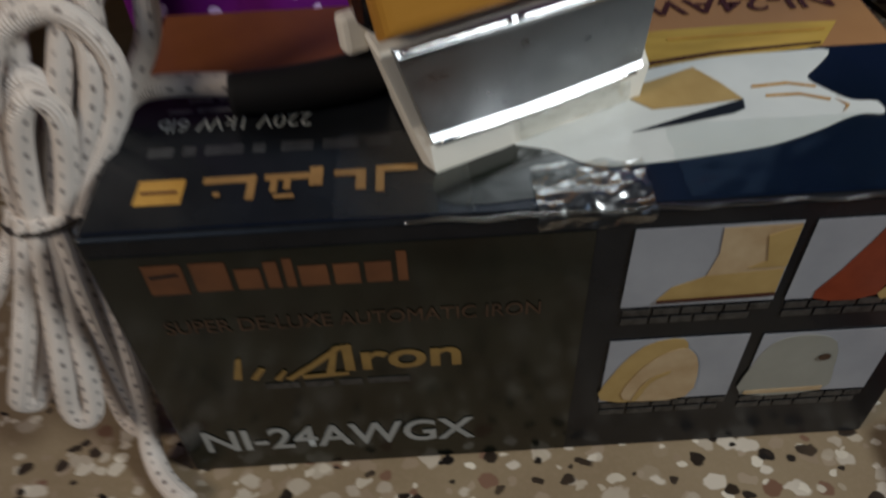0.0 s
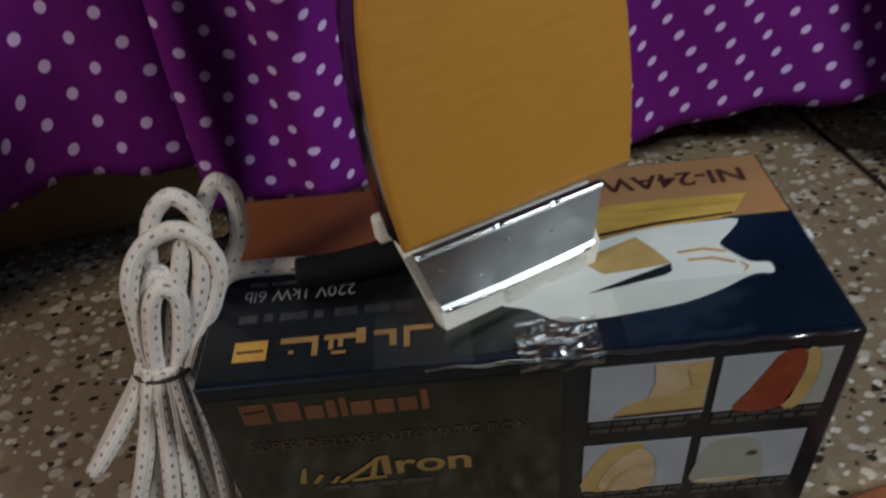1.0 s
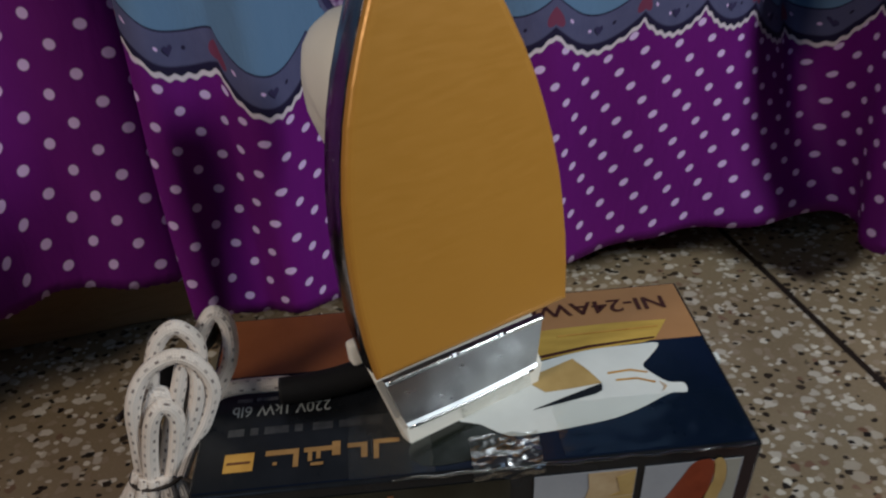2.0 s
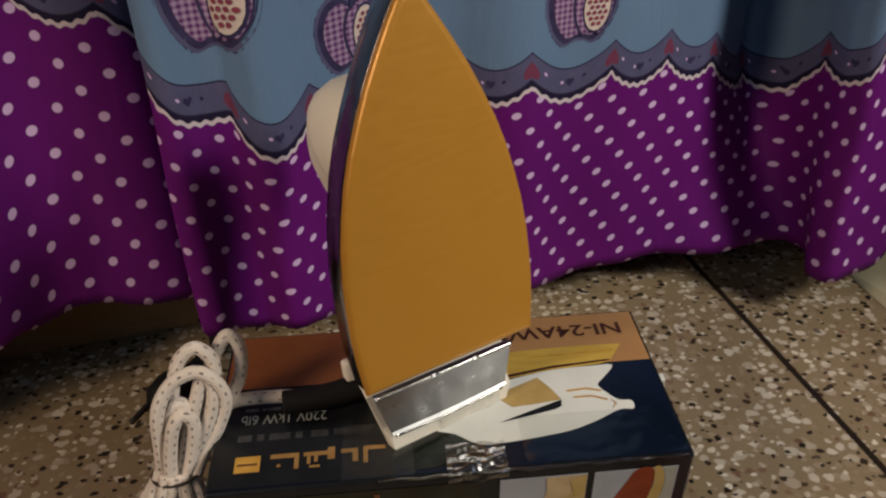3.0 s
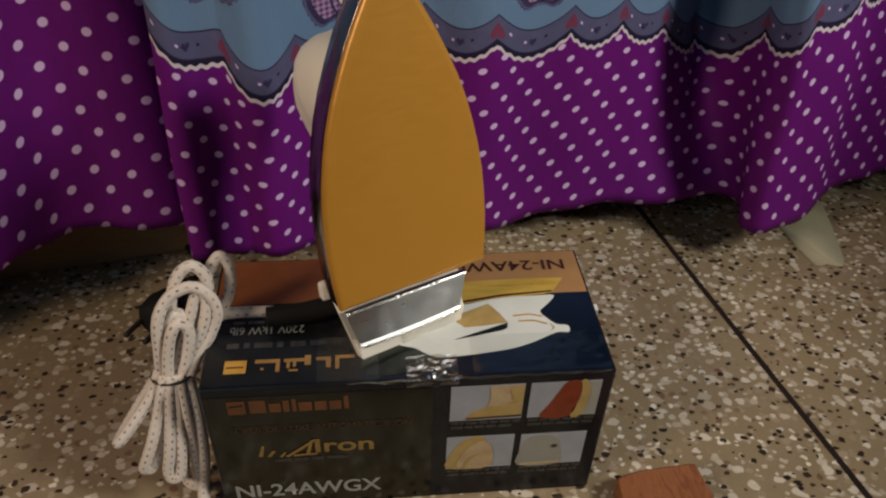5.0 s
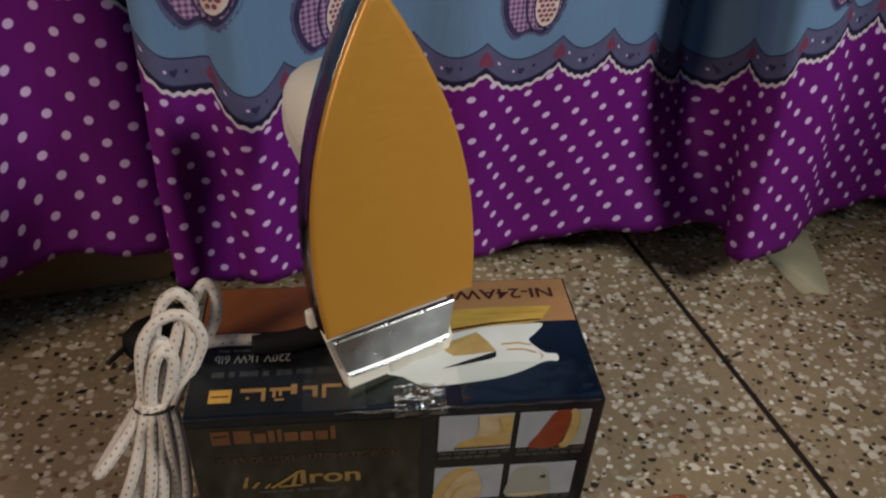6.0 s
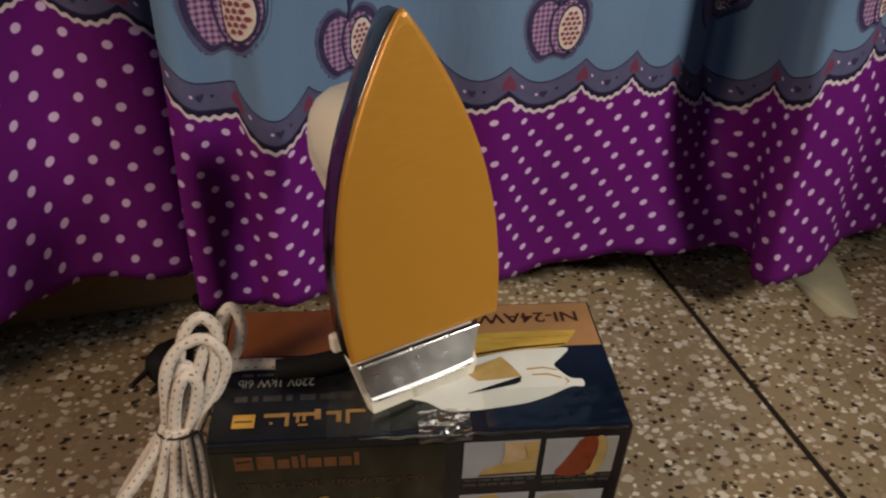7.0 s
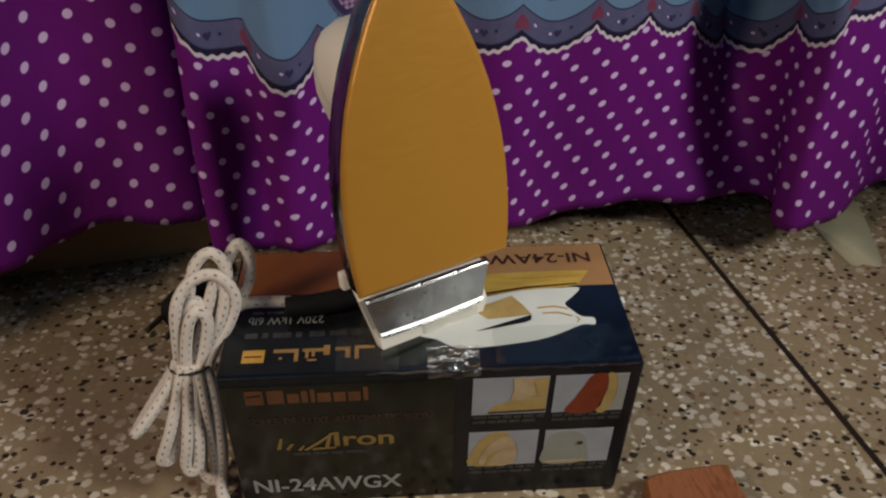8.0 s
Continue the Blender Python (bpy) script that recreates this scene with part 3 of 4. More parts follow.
def apple_print(u0, z0, s=1.0, flip=1):
    """A printed apple: dark outline, checked half, cream half with flowers, stalk and two leaves."""
    f = lambda pts, k=1.0: [(flip * a * s * k, b * s * k) for a, b in pts]
    apple = part("apple_print", on_cloth(u0, z0, f(curve2(APPLE, 4), 1.13), 0.0012), M_LEAF, curtain, "blue outlined printed apple", True)
    part("apple_edge", on_cloth(u0, z0, f(curve2(APPLE, 4), 1.09), 0.0014), M_LILAC, apple, smooth=True)
    part("apple_outline", on_cloth(u0, z0, f(curve2(APPLE, 4)), 0.0016), M_APPLE_RIM, apple, smooth=True)
    part("apple_check", on_cloth(u0, z0, f(curve2(APPLE, 4), 0.84), 0.0021), M_APPLE_PINK, apple, smooth=True)
    part("apple_rim", on_cloth(u0, z0, f([(a * 0.60 + 0.0085, b * 0.80 - 0.001) for a, b in curve2(APPLE, 4)]), 0.0024), M_APPLE_RIM, apple)
    part("apple_rim_check", on_cloth(u0, z0, f([(a * 0.54 + 0.0088, b * 0.74 - 0.001) for a, b in curve2(APPLE, 4)]), 0.0026), M_APPLE_PINK, apple)
    half = [(0.0105 + 0.0096 * math.cos(t), 0.0165 * math.sin(t)) for t in np.arange(0, 6.28, 0.33)]
    part("apple_seed_outline", on_cloth(u0, z0, f([(a * 1.12 - 0.001, b * 1.12) for a, b in half]), 0.0028), M_APPLE_RIM, apple)
    part("apple_half", on_cloth(u0, z0, f(half), 0.0033), M_APPLE_CREAM, apple, smooth=True)
    dots = [(0.0105 + 0.0042 * i + 0.0021 * (k % 2), 0.0038 * k) for i in (-2, -1, 0, 1) for k in range(-4, 5)]
    for a, b in dots:
        if ((a - 0.0105) / 0.0080) ** 2 + (b / 0.0148) ** 2 > 1:
            continue
        ring = [(a + 0.0016 * math.cos(t), b + 0.0016 * math.sin(t)) for t in np.arange(0, 6.28, 0.9)]
        part("apple_flower", on_cloth(u0, z0, f(ring), 0.0038), M_APPLE_RED, apple)
    part("apple_stalk", on_cloth(u0, z0, f([(-0.001, 0.018), (0.001, 0.018), (0.003, 0.034), (0.0005, 0.034)]), 0.0026), M_LEAF, apple)
    part("apple_leaf", on_cloth(u0, z0, f(curve2([(0.001, 0.026), (0.006, 0.034), (0.003, 0.040), (-0.001, 0.034)], 4)), 0.0026), M_LEAF, apple)


for u0, z, s, flip in ((1.015, 0.335, 1.25, 1), (1.1134, 0.295, 1.05, 1), (1.2854, 0.296, 1.08, 1), (1.4674, 0.286, 1.05, 1), (1.6244, 0.324, 1.0, 1)):
    apple_print(u0, z, s, flip)


def heart(s):
    return [(0, -1.0 * s), (0.9 * s, 0.1 * s), (0.8 * s, 0.7 * s), (0.35 * s, 0.8 * s), (0, 0.4 * s), (-0.35 * s, 0.8 * s), (-0.8 * s, 0.7 * s), (-0.9 * s, 0.1 * s)]


S_PERIOD = 0.062
for k in range(-12, 26):
    u = float(np.interp((k + 0.5) * S_PERIOD, LINE[:, 4], LINE[:, 0]))
    if -0.35 < along(u, 1) < 0.75:
        part("heart_print", on_cloth(u, along(u, 3) + 0.0055, heart(0.0036), 0.0018), M_APPLE_RIM, curtain)

# ---- carton ----
W, D, H = 0.271, 0.126, 0.133
carton = thing("carton", pose(0, 0, 0), "navy and black printed cardboard carton wrapped in clear film", "box")


def on_top(a, b, h):
    return Vector((a, b, H + h + 0.0002))


def on_front(a, b, h):
    return Vector((a, -h - 0.0002, b))


def carton_body():
    """The card box: faces slightly bellied, edges rounded and a little dented."""
    bm = block((0, 0, 0), (W, D, H), 0.0016, 3)
    return bm


part("carton_body", carton_body(), M_EDGE, carton)
# top print: navy lid, rust and tan band at the back
lid = part("lid_print", sheet(rect(0.002, 0.002, W - 0.002, 0.0765), on_top), M_NAVY, carton)
part("rust_band_print", sheet([(0.002, 0.0768), (0.150, 0.0768), (0.150, D - 0.002), (0.002, D - 0.002)], on_top), M_RUST, carton, "rust brown printed band")
part("tan_band_print", sheet([(0.150, 0.0768), (W - 0.002, 0.0768), (W - 0.002, D - 0.002), (0.150, D - 0.002)], on_top), M_TAN, carton, "tan printed band")


def up(offset):
    return lambda a, b, h: on_top(a, b, h + offset)


part("black_lid_print", sheet(rect(0.002, 0.0026, 0.104, 0.0765), up(0.0002)), M_EDGE, lid)
# the pictured appliance on the lid
part("picture_sole_print", sheet([(0.150, 0.062), (0.176, 0.0685), (0.205, 0.0735), (0.236, 0.0755), (0.243, 0.0775), (0.254, 0.0925), (0.225, 0.0935),
                                  (0.190, 0.0925), (0.165, 0.090), (0.150, 0.088)], up(0.0003)), M_YELLOW, lid, "mustard printed sole plate")
part("picture_line_print", sheet([(0.168, 0.0700), (0.205, 0.0765), (0.243, 0.0790), (0.2425, 0.0777), (0.205, 0.0745), (0.169, 0.0680)], up(0.0007)), M_BROWNINK, lid)
part("picture_line_print", sheet([(0.190, 0.0865), (0.248, 0.0878), (0.2475, 0.0868), (0.190, 0.0852)], up(0.0007)), M_OCHRE, lid)
part("picture_body_print", sheet(curve2([(0.128, 0.034), (0.139, 0.0275), (0.152, 0.0185), (0.168, 0.0185), (0.187, 0.0205), (0.206, 0.0235), (0.222, 0.0290), (0.2335, 0.0345),
                                         (0.240, 0.0365), (0.2465, 0.0360), (0.2470, 0.0425), (0.2395, 0.0440), (0.234, 0.0500), (0.2300, 0.0575), (0.236, 0.0640),
                                         (0.2435, 0.0735), (0.2300, 0.0740), (0.205, 0.0730), (0.180, 0.0680), (0.150, 0.0590)], 3), up(0.0005)), M_WHITE, lid, "white printed appliance picture")
part("picture_plate_print", sheet([(0.165, 0.055), (0.180, 0.061), (0.194, 0.067), (0.2005, 0.057), (0.205, 0.0475), (0.189, 0.0455), (0.175, 0.0445)], up(0.0009)), M_STRAW, lid, "straw coloured printed patch")
part("picture_grip_print", sheet([(0.166, 0.033), (0.185, 0.04), (0.205, 0.047), (0.204, 0.042), (0.2, 0.04), (0.182, 0.036)], up(0.0011)), M_EDGE, lid)
for pts in ([(0.210, 0.0545), (0.222, 0.0555), (0.231, 0.0525), (0.2305, 0.0515), (0.222, 0.0542), (0.210, 0.0532)],
            [(0.2130, 0.0490), (0.224, 0.0490), (0.2330, 0.0450), (0.2322, 0.0440), (0.224, 0.0478), (0.213, 0.0478)],
            [(0.234, 0.0375), (0.2365, 0.0410), (0.2345, 0.0450), (0.2375, 0.0410)]):
    part("picture_line_print", sheet(pts, up(0.0009)), M_OCHRE, lid)
part("picture_shadow_print", sheet(curve2([(0.104, 0.019), (0.128, 0.034), (0.146, 0.021), (0.152, 0.012), (0.130, 0.006), (0.108, 0.006)], 4), up(0.0003)), M_DARK, lid)
# writing that faces the far side of the lid
part("model_writing", lettering("NI-24AWGX", up(0.0004), 0.1555, 0.1025, 0.0112, 0.1025, True, 0.012), M_BROWNINK, lid)
part("rating_writing", lettering("220V 1kW 6lb", up(0.0004), 0.0145, 0.0470, 0.0072, 0.050, True), M_SILVER, lid)
for y, xs in ((0.0575, ((0.016, 0.024), (0.026, 0.037), (0.039, 0.050), (0.052, 0.058), (0.061, 0.068))), (0.0635, ((0.022, 0.030), (0.032, 0.036), (0.038, 0.046))),):
    for x0, x1 in xs:
        part("small_writing", sheet(rect(x0, y, x1, y + 0.0022), up(0.0004)), M_SMALL, lid)
for x0, x1 in ((0.014, 0.022), (0.025, 0.029), (0.032, 0.044), (0.047, 0.051), (0.056, 0.066), (0.069, 0.080), (0.083, 0.090)):
    part("faded_writing", sheet(rect(x0, 0.0345, x1, 0.0392), up(0.0004)), M_FAINT, lid)
# maker's mark on the lid: a square and plain strokes
stroke_h = 0.0004
part("mark_square", sheet(rect(0.0145, 0.0125, 0.0285, 0.0235), up(0.0004)), M_OCHRE, lid)
part("mark_line", sheet(rect(0.0160, 0.0168, 0.0270, 0.0182), up(0.0008)), M_COPPER, lid)
for pts in (rect(0.034, 0.0205, 0.050, 0.0235), rect(0.0475, 0.0125, 0.0500, 0.0235), rect(0.0525, 0.0205, 0.0700, 0.0232), rect(0.0545, 0.0150, 0.0565, 0.0215),
            rect(0.0585, 0.0160, 0.0605, 0.0215), rect(0.0660, 0.0170, 0.0700, 0.0255), rect(0.0735, 0.0205, 0.0830, 0.0232), rect(0.0800, 0.0140, 0.0830, 0.0232),
            rect(0.0860, 0.0125, 0.0885, 0.0240), rect(0.0885, 0.0213, 0.0985, 0.0240), rect(0.0380, 0.0140, 0.0400, 0.0158), rect(0.0560, 0.0118, 0.0620, 0.0134)):
    stroke_h += 0.00006
    part("mark_stroke", sheet(pts, up(stroke_h)), M_ORANGE, lid)

# front print
front = part("front_print", sheet(rect(0.002, 0.002, 0.1495, H - 0.0075), on_front), M_DARK, carton)


def out(offset):
    return lambda a, b, h: on_front(a, b, h + offset)


part("mark_square", sheet(rect(0.0160, 0.1090, 0.0275, 0.1215), out(0.0004)), M_COPPER, front)
part("mark_line", sheet([(0.0175, 0.1165), (0.0260, 0.1175), (0.0260, 0.1185), (0.0175, 0.1175)], out(0.0008)), M_EDGE, front)
# maker's name as plain strokes, one per letter
for x0, x1, top in ((0.0300, 0.0405, 0.1215), (0.0425, 0.0500, 0.1180), (0.0515, 0.0555, 0.1205), (0.0572, 0.0600, 0.1215), (0.0615, 0.0700, 0.1180),
                    (0.0718, 0.0795, 0.1180), (0.0812, 0.0890, 0.1180), (0.0908, 0.0938, 0.1220)):
    part("name_stroke", sheet(rect(x0, 0.1095, x1, top), out(0.0004)), M_COPPER, front)
part("type_writing", lettering("SUPER DE-LUXE AUTOMATIC IRON", out(0.0004), 0.0150, 0.0895, 0.0062, 0.120, False, 0.0), M_DULL, front)
part("iron_writing", lettering("Iron", out(0.0004), 0.0690, 0.0640, 0.0150, 0.0400, False, 0.02), M_GOLDINK, front)
for pts in ([(0.030, 0.063), (0.033, 0.074), (0.035, 0.075), (0.033, 0.063)], [(0.036, 0.063), (0.040, 0.069), (0.042, 0.068), (0.038, 0.062)],
            [(0.044, 0.062), (0.048, 0.067), (0.049, 0.066), (0.046, 0.061)], [(0.048, 0.062), (0.058, 0.0700), (0.068, 0.0790), (0.070, 0.0780), (0.058, 0.0670), (0.050, 0.0610)],
            [(0.054, 0.0635), (0.070, 0.0640), (0.070, 0.0625), (0.054, 0.0615)], [(0.062, 0.063), (0.066, 0.078), (0.068, 0.079), (0.0650, 0.063)]):
    stroke_h += 0.00006
    part("script_stroke", sheet(pts, out(stroke_h - 0.0006)), M_GOLDINK, front)
for x0, x1 in ((0.040, 0.052), (0.054, 0.064), (0.066, 0.074), (0.076, 0.091)):
    part("small_writing", sheet(rect(x0, 0.0560, x1, 0.0590), out(0.0004)), M_CAPTION, front)
part("model_writing", lettering("NI-24AWGX", out(0.0004), 0.0095, 0.0150, 0.0150, 0.1040, False, 0.018), M_SILVER, front)
# four small pictures with captions
FRAMES = ((0.1610, 0.0895, 0.2105, 0.1250), (0.2145, 0.0890, 0.2625, 0.1248), (0.1600, 0.0345, 0.2080, 0.0715), (0.2128, 0.0340, 0.2600, 0.0705))
panels = []
for x0, z0, x1, z1 in FRAMES:
    panels.append(part("picture_panel", sheet(rect(x0, z0, x1, z1), out(0.0002)), M_PANEL, carton, "pale grey printed picture panel"))
    for k in range(2):
        zz = z0 - 0.0046 - 0.0044 * k
        x = x0 + 0.001
        while x < x1 - 0.006:
            w = random.uniform(0.004, 0.010)
            part("caption_bar", sheet(rect(x, zz, min(x + w, x1), zz + 0.0030), out(0.0002)), M_CAPTION, panels[-1])
            x += w + 0.0010
part("picture_print", sheet([(0.172, 0.0925), (0.176, 0.0985), (0.186, 0.1030), (0.2100, 0.1045), (0.2100, 0.0935)], out(0.0005)), M_STRAW, panels[0])
part("picture_print", sheet([(0.186, 0.1032), (0.188, 0.1130), (0.187, 0.1240), (0.2100, 0.1240), (0.2100, 0.1047)], out(0.0005)), M_BEIGE, panels[0])
part("picture_print", sheet([(0.198, 0.1060), (0.2035, 0.1090), (0.2010, 0.1200), (0.2100, 0.1235), (0.2100, 0.1060)], out(0.0008)), M_STRAW, panels[0])
part("picture_print", sheet([(0.172, 0.0915), (0.172, 0.0927), (0.2100, 0.0937), (0.2100, 0.0922)], out(0.0009)), M_BROWNINK, panels[0])
part("picture_print", sheet(curve2([(0.2235, 0.0892), (0.2285, 0.1020), (0.2340, 0.1150), (0.2385, 0.1246), (0.2480, 0.1246), (0.2490, 0.1100), (0.2440, 0.0892)], 3), out(0.0005)), M_REDBR, panels[1])
part("picture_print", sheet(curve2([(0.2445, 0.0893), (0.2500, 0.1100), (0.2482, 0.1246), (0.2530, 0.1246), (0.2560, 0.1100), (0.2520, 0.0893)], 3), out(0.0005)), M_STRAW, panels[1])
part("picture_print", sheet([(0.2522, 0.0893), (0.2560, 0.1040), (0.2562, 0.1150), (0.2535, 0.1246), (0.2615, 0.1246), (0.2622, 0.0893)], out(0.0004)), M_OLIVE, panels[1])
part("picture_print", sheet(curve2([(0.1605, 0.0360), (0.1630, 0.0520), (0.1720, 0.0680), (0.1850, 0.0712), (0.1880, 0.0600), (0.1850, 0.0360)], 3), out(0.0005)), M_STRAW, panels[2])
part("picture_print", sheet(curve2([(0.1690, 0.0360), (0.1705, 0.0500), (0.1780, 0.0620), (0.1870, 0.0660), (0.1930, 0.0560), (0.1920, 0.0360)], 3), out(0.0008)), M_BEIGE, panels[2])
part("picture_print", sheet(curve2([(0.1720, 0.0360), (0.1760, 0.0480), (0.1830, 0.0530), (0.1830, 0.0515), (0.1775, 0.0465), (0.1740, 0.0360)], 3), out(0.0011)), M_STRAW, panels[2])
part("picture_print", sheet(curve2([(0.2132, 0.0344), (0.2132, 0.0520), (0.2180, 0.0660), (0.2300, 0.0690), (0.2400, 0.0640), (0.2440, 0.0480), (0.2430, 0.0344)], 3), out(0.0004)), M_OLIVE, panels[3])
part("picture_print", sheet([(0.2140, 0.0370), (0.2430, 0.0375), (0.2430, 0.0350), (0.2140, 0.0348)], out(0.0008)), M_BEIGE, panels[3])
part("picture_print", sheet([(0.2380 + 0.0022 * math.cos(t), 0.0560 + 0.0020 * math.sin(t)) for t in np.arange(0, 6.28, 0.7)], out(0.0009)), M_DULL, panels[3])


def crinkled(a0, b0, a1, b1, rows, cols, amp, wrap=0.0):
    """Wrinkled clear tape on the lid that folds down over the front edge."""
    bm = bmesh.new()
    g = []
    total = (b1 - b0) + wrap
    for i in range(cols + 1):
        col = []
        for k in range(rows + 1):
            a = a0 + (a1 - a0) * i / cols + 0.0015 * noise.noise((k * 0.9, i * 0.13, 2))
            s = total * k / rows
            h = 0.0011 + amp * (0.55 + noise.noise((a * 110, s * 190, 0.3))) + 0.35 * amp * noise.noise((a * 300, s * 420, 5))
            h = max(h, 0.0007)
            col.append(bm.verts.new(on_front(a, H - (wrap - s), h) if s < wrap else on_top(a, b0 + s - wrap, h)))
        g.append(col)
    for i in range(cols):
        for k in range(rows):
            bm.faces.new((g[i][k], g[i + 1][k], g[i + 1][k + 1], g[i][k + 1]))
    bmesh.ops.recalc_face_normals(bm, faces=bm.faces[:])
    return bm


part("clear_tape", crinkled(0.132, 0.001, 0.1655, 0.0190, 30, 40, 0.0020, 0.004), M_FILM, carton, "crinkled clear tape", True)
part("matt_tape", crinkled(0.074, 0.001, 0.114, 0.0400, 16, 20, 0.0005, 0.0), M_HAZE, carton, "hazy clear tape beside the heel", True)
# soft lengthwise creases of the wrap over the lid's free end
part("clear_wrap", crinkled(0.176, 0.002, 0.268, 0.036, 14, 34, 0.0007, 0.0), M_WRAP, carton, "clear film wrinkled over the lid", True)

# a fold of the wrap along the lid's front edge
edge = [(x, -0.0006 + 0.0004 * math.sin(x * 310), H + 0.0004 + 0.0003 * math.sin(x * 190 + 1)) for x in np.linspace(0.094, W - 0.004, 40)]
part("wrap_fold", tube(edge, 0.0007, 6, 3, radii=[0.0004, 0.0009, 0.0005, 0.0010, 0.0006, 0.0009, 0.0005]), M_RIDGE, carton, "folded edge of clear film", True)

part("paper_tab", block((W - 0.0004, 0.0580, 0.1255), (W + 0.0022, 0.0640, 0.1325), 0.0004), M_WHITE, carton, "white scrap of tape on the edge")

# ---- iron ----
U, V = Vector((0.901, 0.433, 0)).normalized(), None
LEAN_BACK = math.radians(10)
N0 = Vector((0.433, -0.901, 0)).normalized()
V = Vector((0, 0, 1)) * math.cos(LEAN_BACK) - N0 * math.sin(LEAN_BACK)
NRM = U.cross(V)
SOLE = Vector((0.097, 0.018, 0.180)) + U * 0.048
frame_m = Matrix((U, V, NRM)).transposed().to_4x4()
frame_m.translation = SOLE
iron = thing("flat_iron", frame_m, "electric iron, gold sole plate, standing upright on its heel", "iron")
HALF = [(0.0, 0.0530), (0.018, 0.0548), (0.035, 0.0556), (0.052, 0.0553), (0.067, 0.0545), (0.085, 0.0522), (0.101, 0.0490), (0.116, 0.0452), (0.131, 0.0402),
        (0.146, 0.0340), (0.160, 0.0275), (0.173, 0.0205), (0.185, 0.0135), (0.194, 0.0078), (0.2005, 0.0032)]


def sole_ring(c, inset=0.0, back=0.0, rise=0.0):
    """The sole's outline at depth c, drawn in by inset."""
    right = [(max(w - inset, 0.0008), min(b + (inset if b < 0.01 else 0) + back, 0.2035 - inset * 1.9)) for b, w in HALF]
    pts = [(-a, b) for a, b in right] + [(0.0, 0.2035 - inset * 1.9)] + [(a, b) for a, b in right[::-1]]
    return [Vector((a, b + rise, c)) for a, b in pts]


def shaped(levels):
    return loft([sole_ring(c, i, back) for c, i, back in levels])


part("soleplate", shaped([(-0.0050, 0.0002, 0), (-0.0030, 0.0, 0), (-0.0017, 0.0004, 0), (-0.0008, 0.0012, 0), (-0.0002, 0.0024, 0), (0.0, 0.0042, 0)]), M_GOLD, iron, "satin gold coated sole plate")
part("chrome_skirt", shaped([(-0.0290, 0.0040, 0.002), (-0.0250, 0.0014, 0.001), (-0.0180, 0.0004, 0.0), (-0.0085, 0.0006, 0.0), (-0.0052, 0.0016, 0.0)]), M_SKIRT, iron, "polished metal shell above the sole", True)
part("body_shell", shaped([(-0.0500, 0.0230, 0.012), (-0.0440, 0.0165, 0.009), (-0.0360, 0.0115, 0.004), (-0.0292, 0.0090, 0.003)]), M_CREAM, iron, smooth=True)


def heel_plate():
    """The bent chrome plate across the heel, with rolled rims."""
    cols, bm = 22, bmesh.new()
    rows = [(0.0, 0.0), (0.05, 0.0010), (0.11, 0.0), (0.5, 0.0), (0.90, 0.0), (0.955, 0.0012), (1.0, 0.0)]
    front, rear = [], []
    for i in range(cols + 1):
        f = i / cols
        a_top, a_low = -0.0488 + f * 0.0888, -0.0408 + f * 0.0750
        b_top, b_low = -0.0046 - 0.0010 * f, -0.0358 - 0.0010 * math.sin(math.pi * f)
        cf, cr = [], []
        for s, bulge in rows:
            a, b = a_top + (a_low - a_top) * s, b_top + (b_low - b_top) * s
            c = -0.0042 - 0.0018 * s + bulge
            cf.append(bm.verts.new((a, b, c)))
            cr.append(bm.verts.new((a, b, c - 0.0030)))
        front.append(cf)
        rear.append(cr)
    n = len(rows)
    for i in range(cols):
        for k in range(n - 1):
            bm.faces.new((front[i][k], front[i][k + 1], front[i + 1][k + 1], front[i + 1][k]))
            bm.faces.new((rear[i][k], rear[i + 1][k], rear[i + 1][k + 1], rear[i][k + 1]))
        bm.faces.new((front[i][0], front[i + 1][0], rear[i + 1][0], rear[i][0]))
        bm.faces.new((front[i][-1], rear[i][-1], rear[i + 1][-1], front[i + 1][-1]))
    for col in (0, cols):
        for k in range(n - 1):
            bm.faces.new((front[col][k], rear[col][k], rear[col][k + 1], front[col][k + 1]))
    bmesh.ops.recalc_face_normals(bm, faces=bm.faces[:])
    return bm


plate = part("heel_plate", heel_plate(), M_CHROME, iron, "brushed grey metal plate with bright rims")
for s0, s1, low in ((0.02, 0.40, 0), (0.43, 0.70, 0), (0.73, 1.0, 0), (0.03, 0.97, 1)):
    rim = []
    for f in np.linspace(s0, s1, 9):
        a = -0.0408 + f * 0.0750 if low else -0.0488 + f * 0.0888
        b = -0.0354 - 0.0010 * math.sin(math.pi * f) if low else -0.0052 - 0.0010 * f
        rim.append((a, b, -0.0052 if low else -0.0036))
    part("rim", tube(rim, 0.0009, 8, 2), M_RIM, plate, "polished rim", True)


def base_b(c):
    """Where the lid lies, in the iron's own axes."""
    return (-0.0465 - 0.1736 * c) / 0.9848


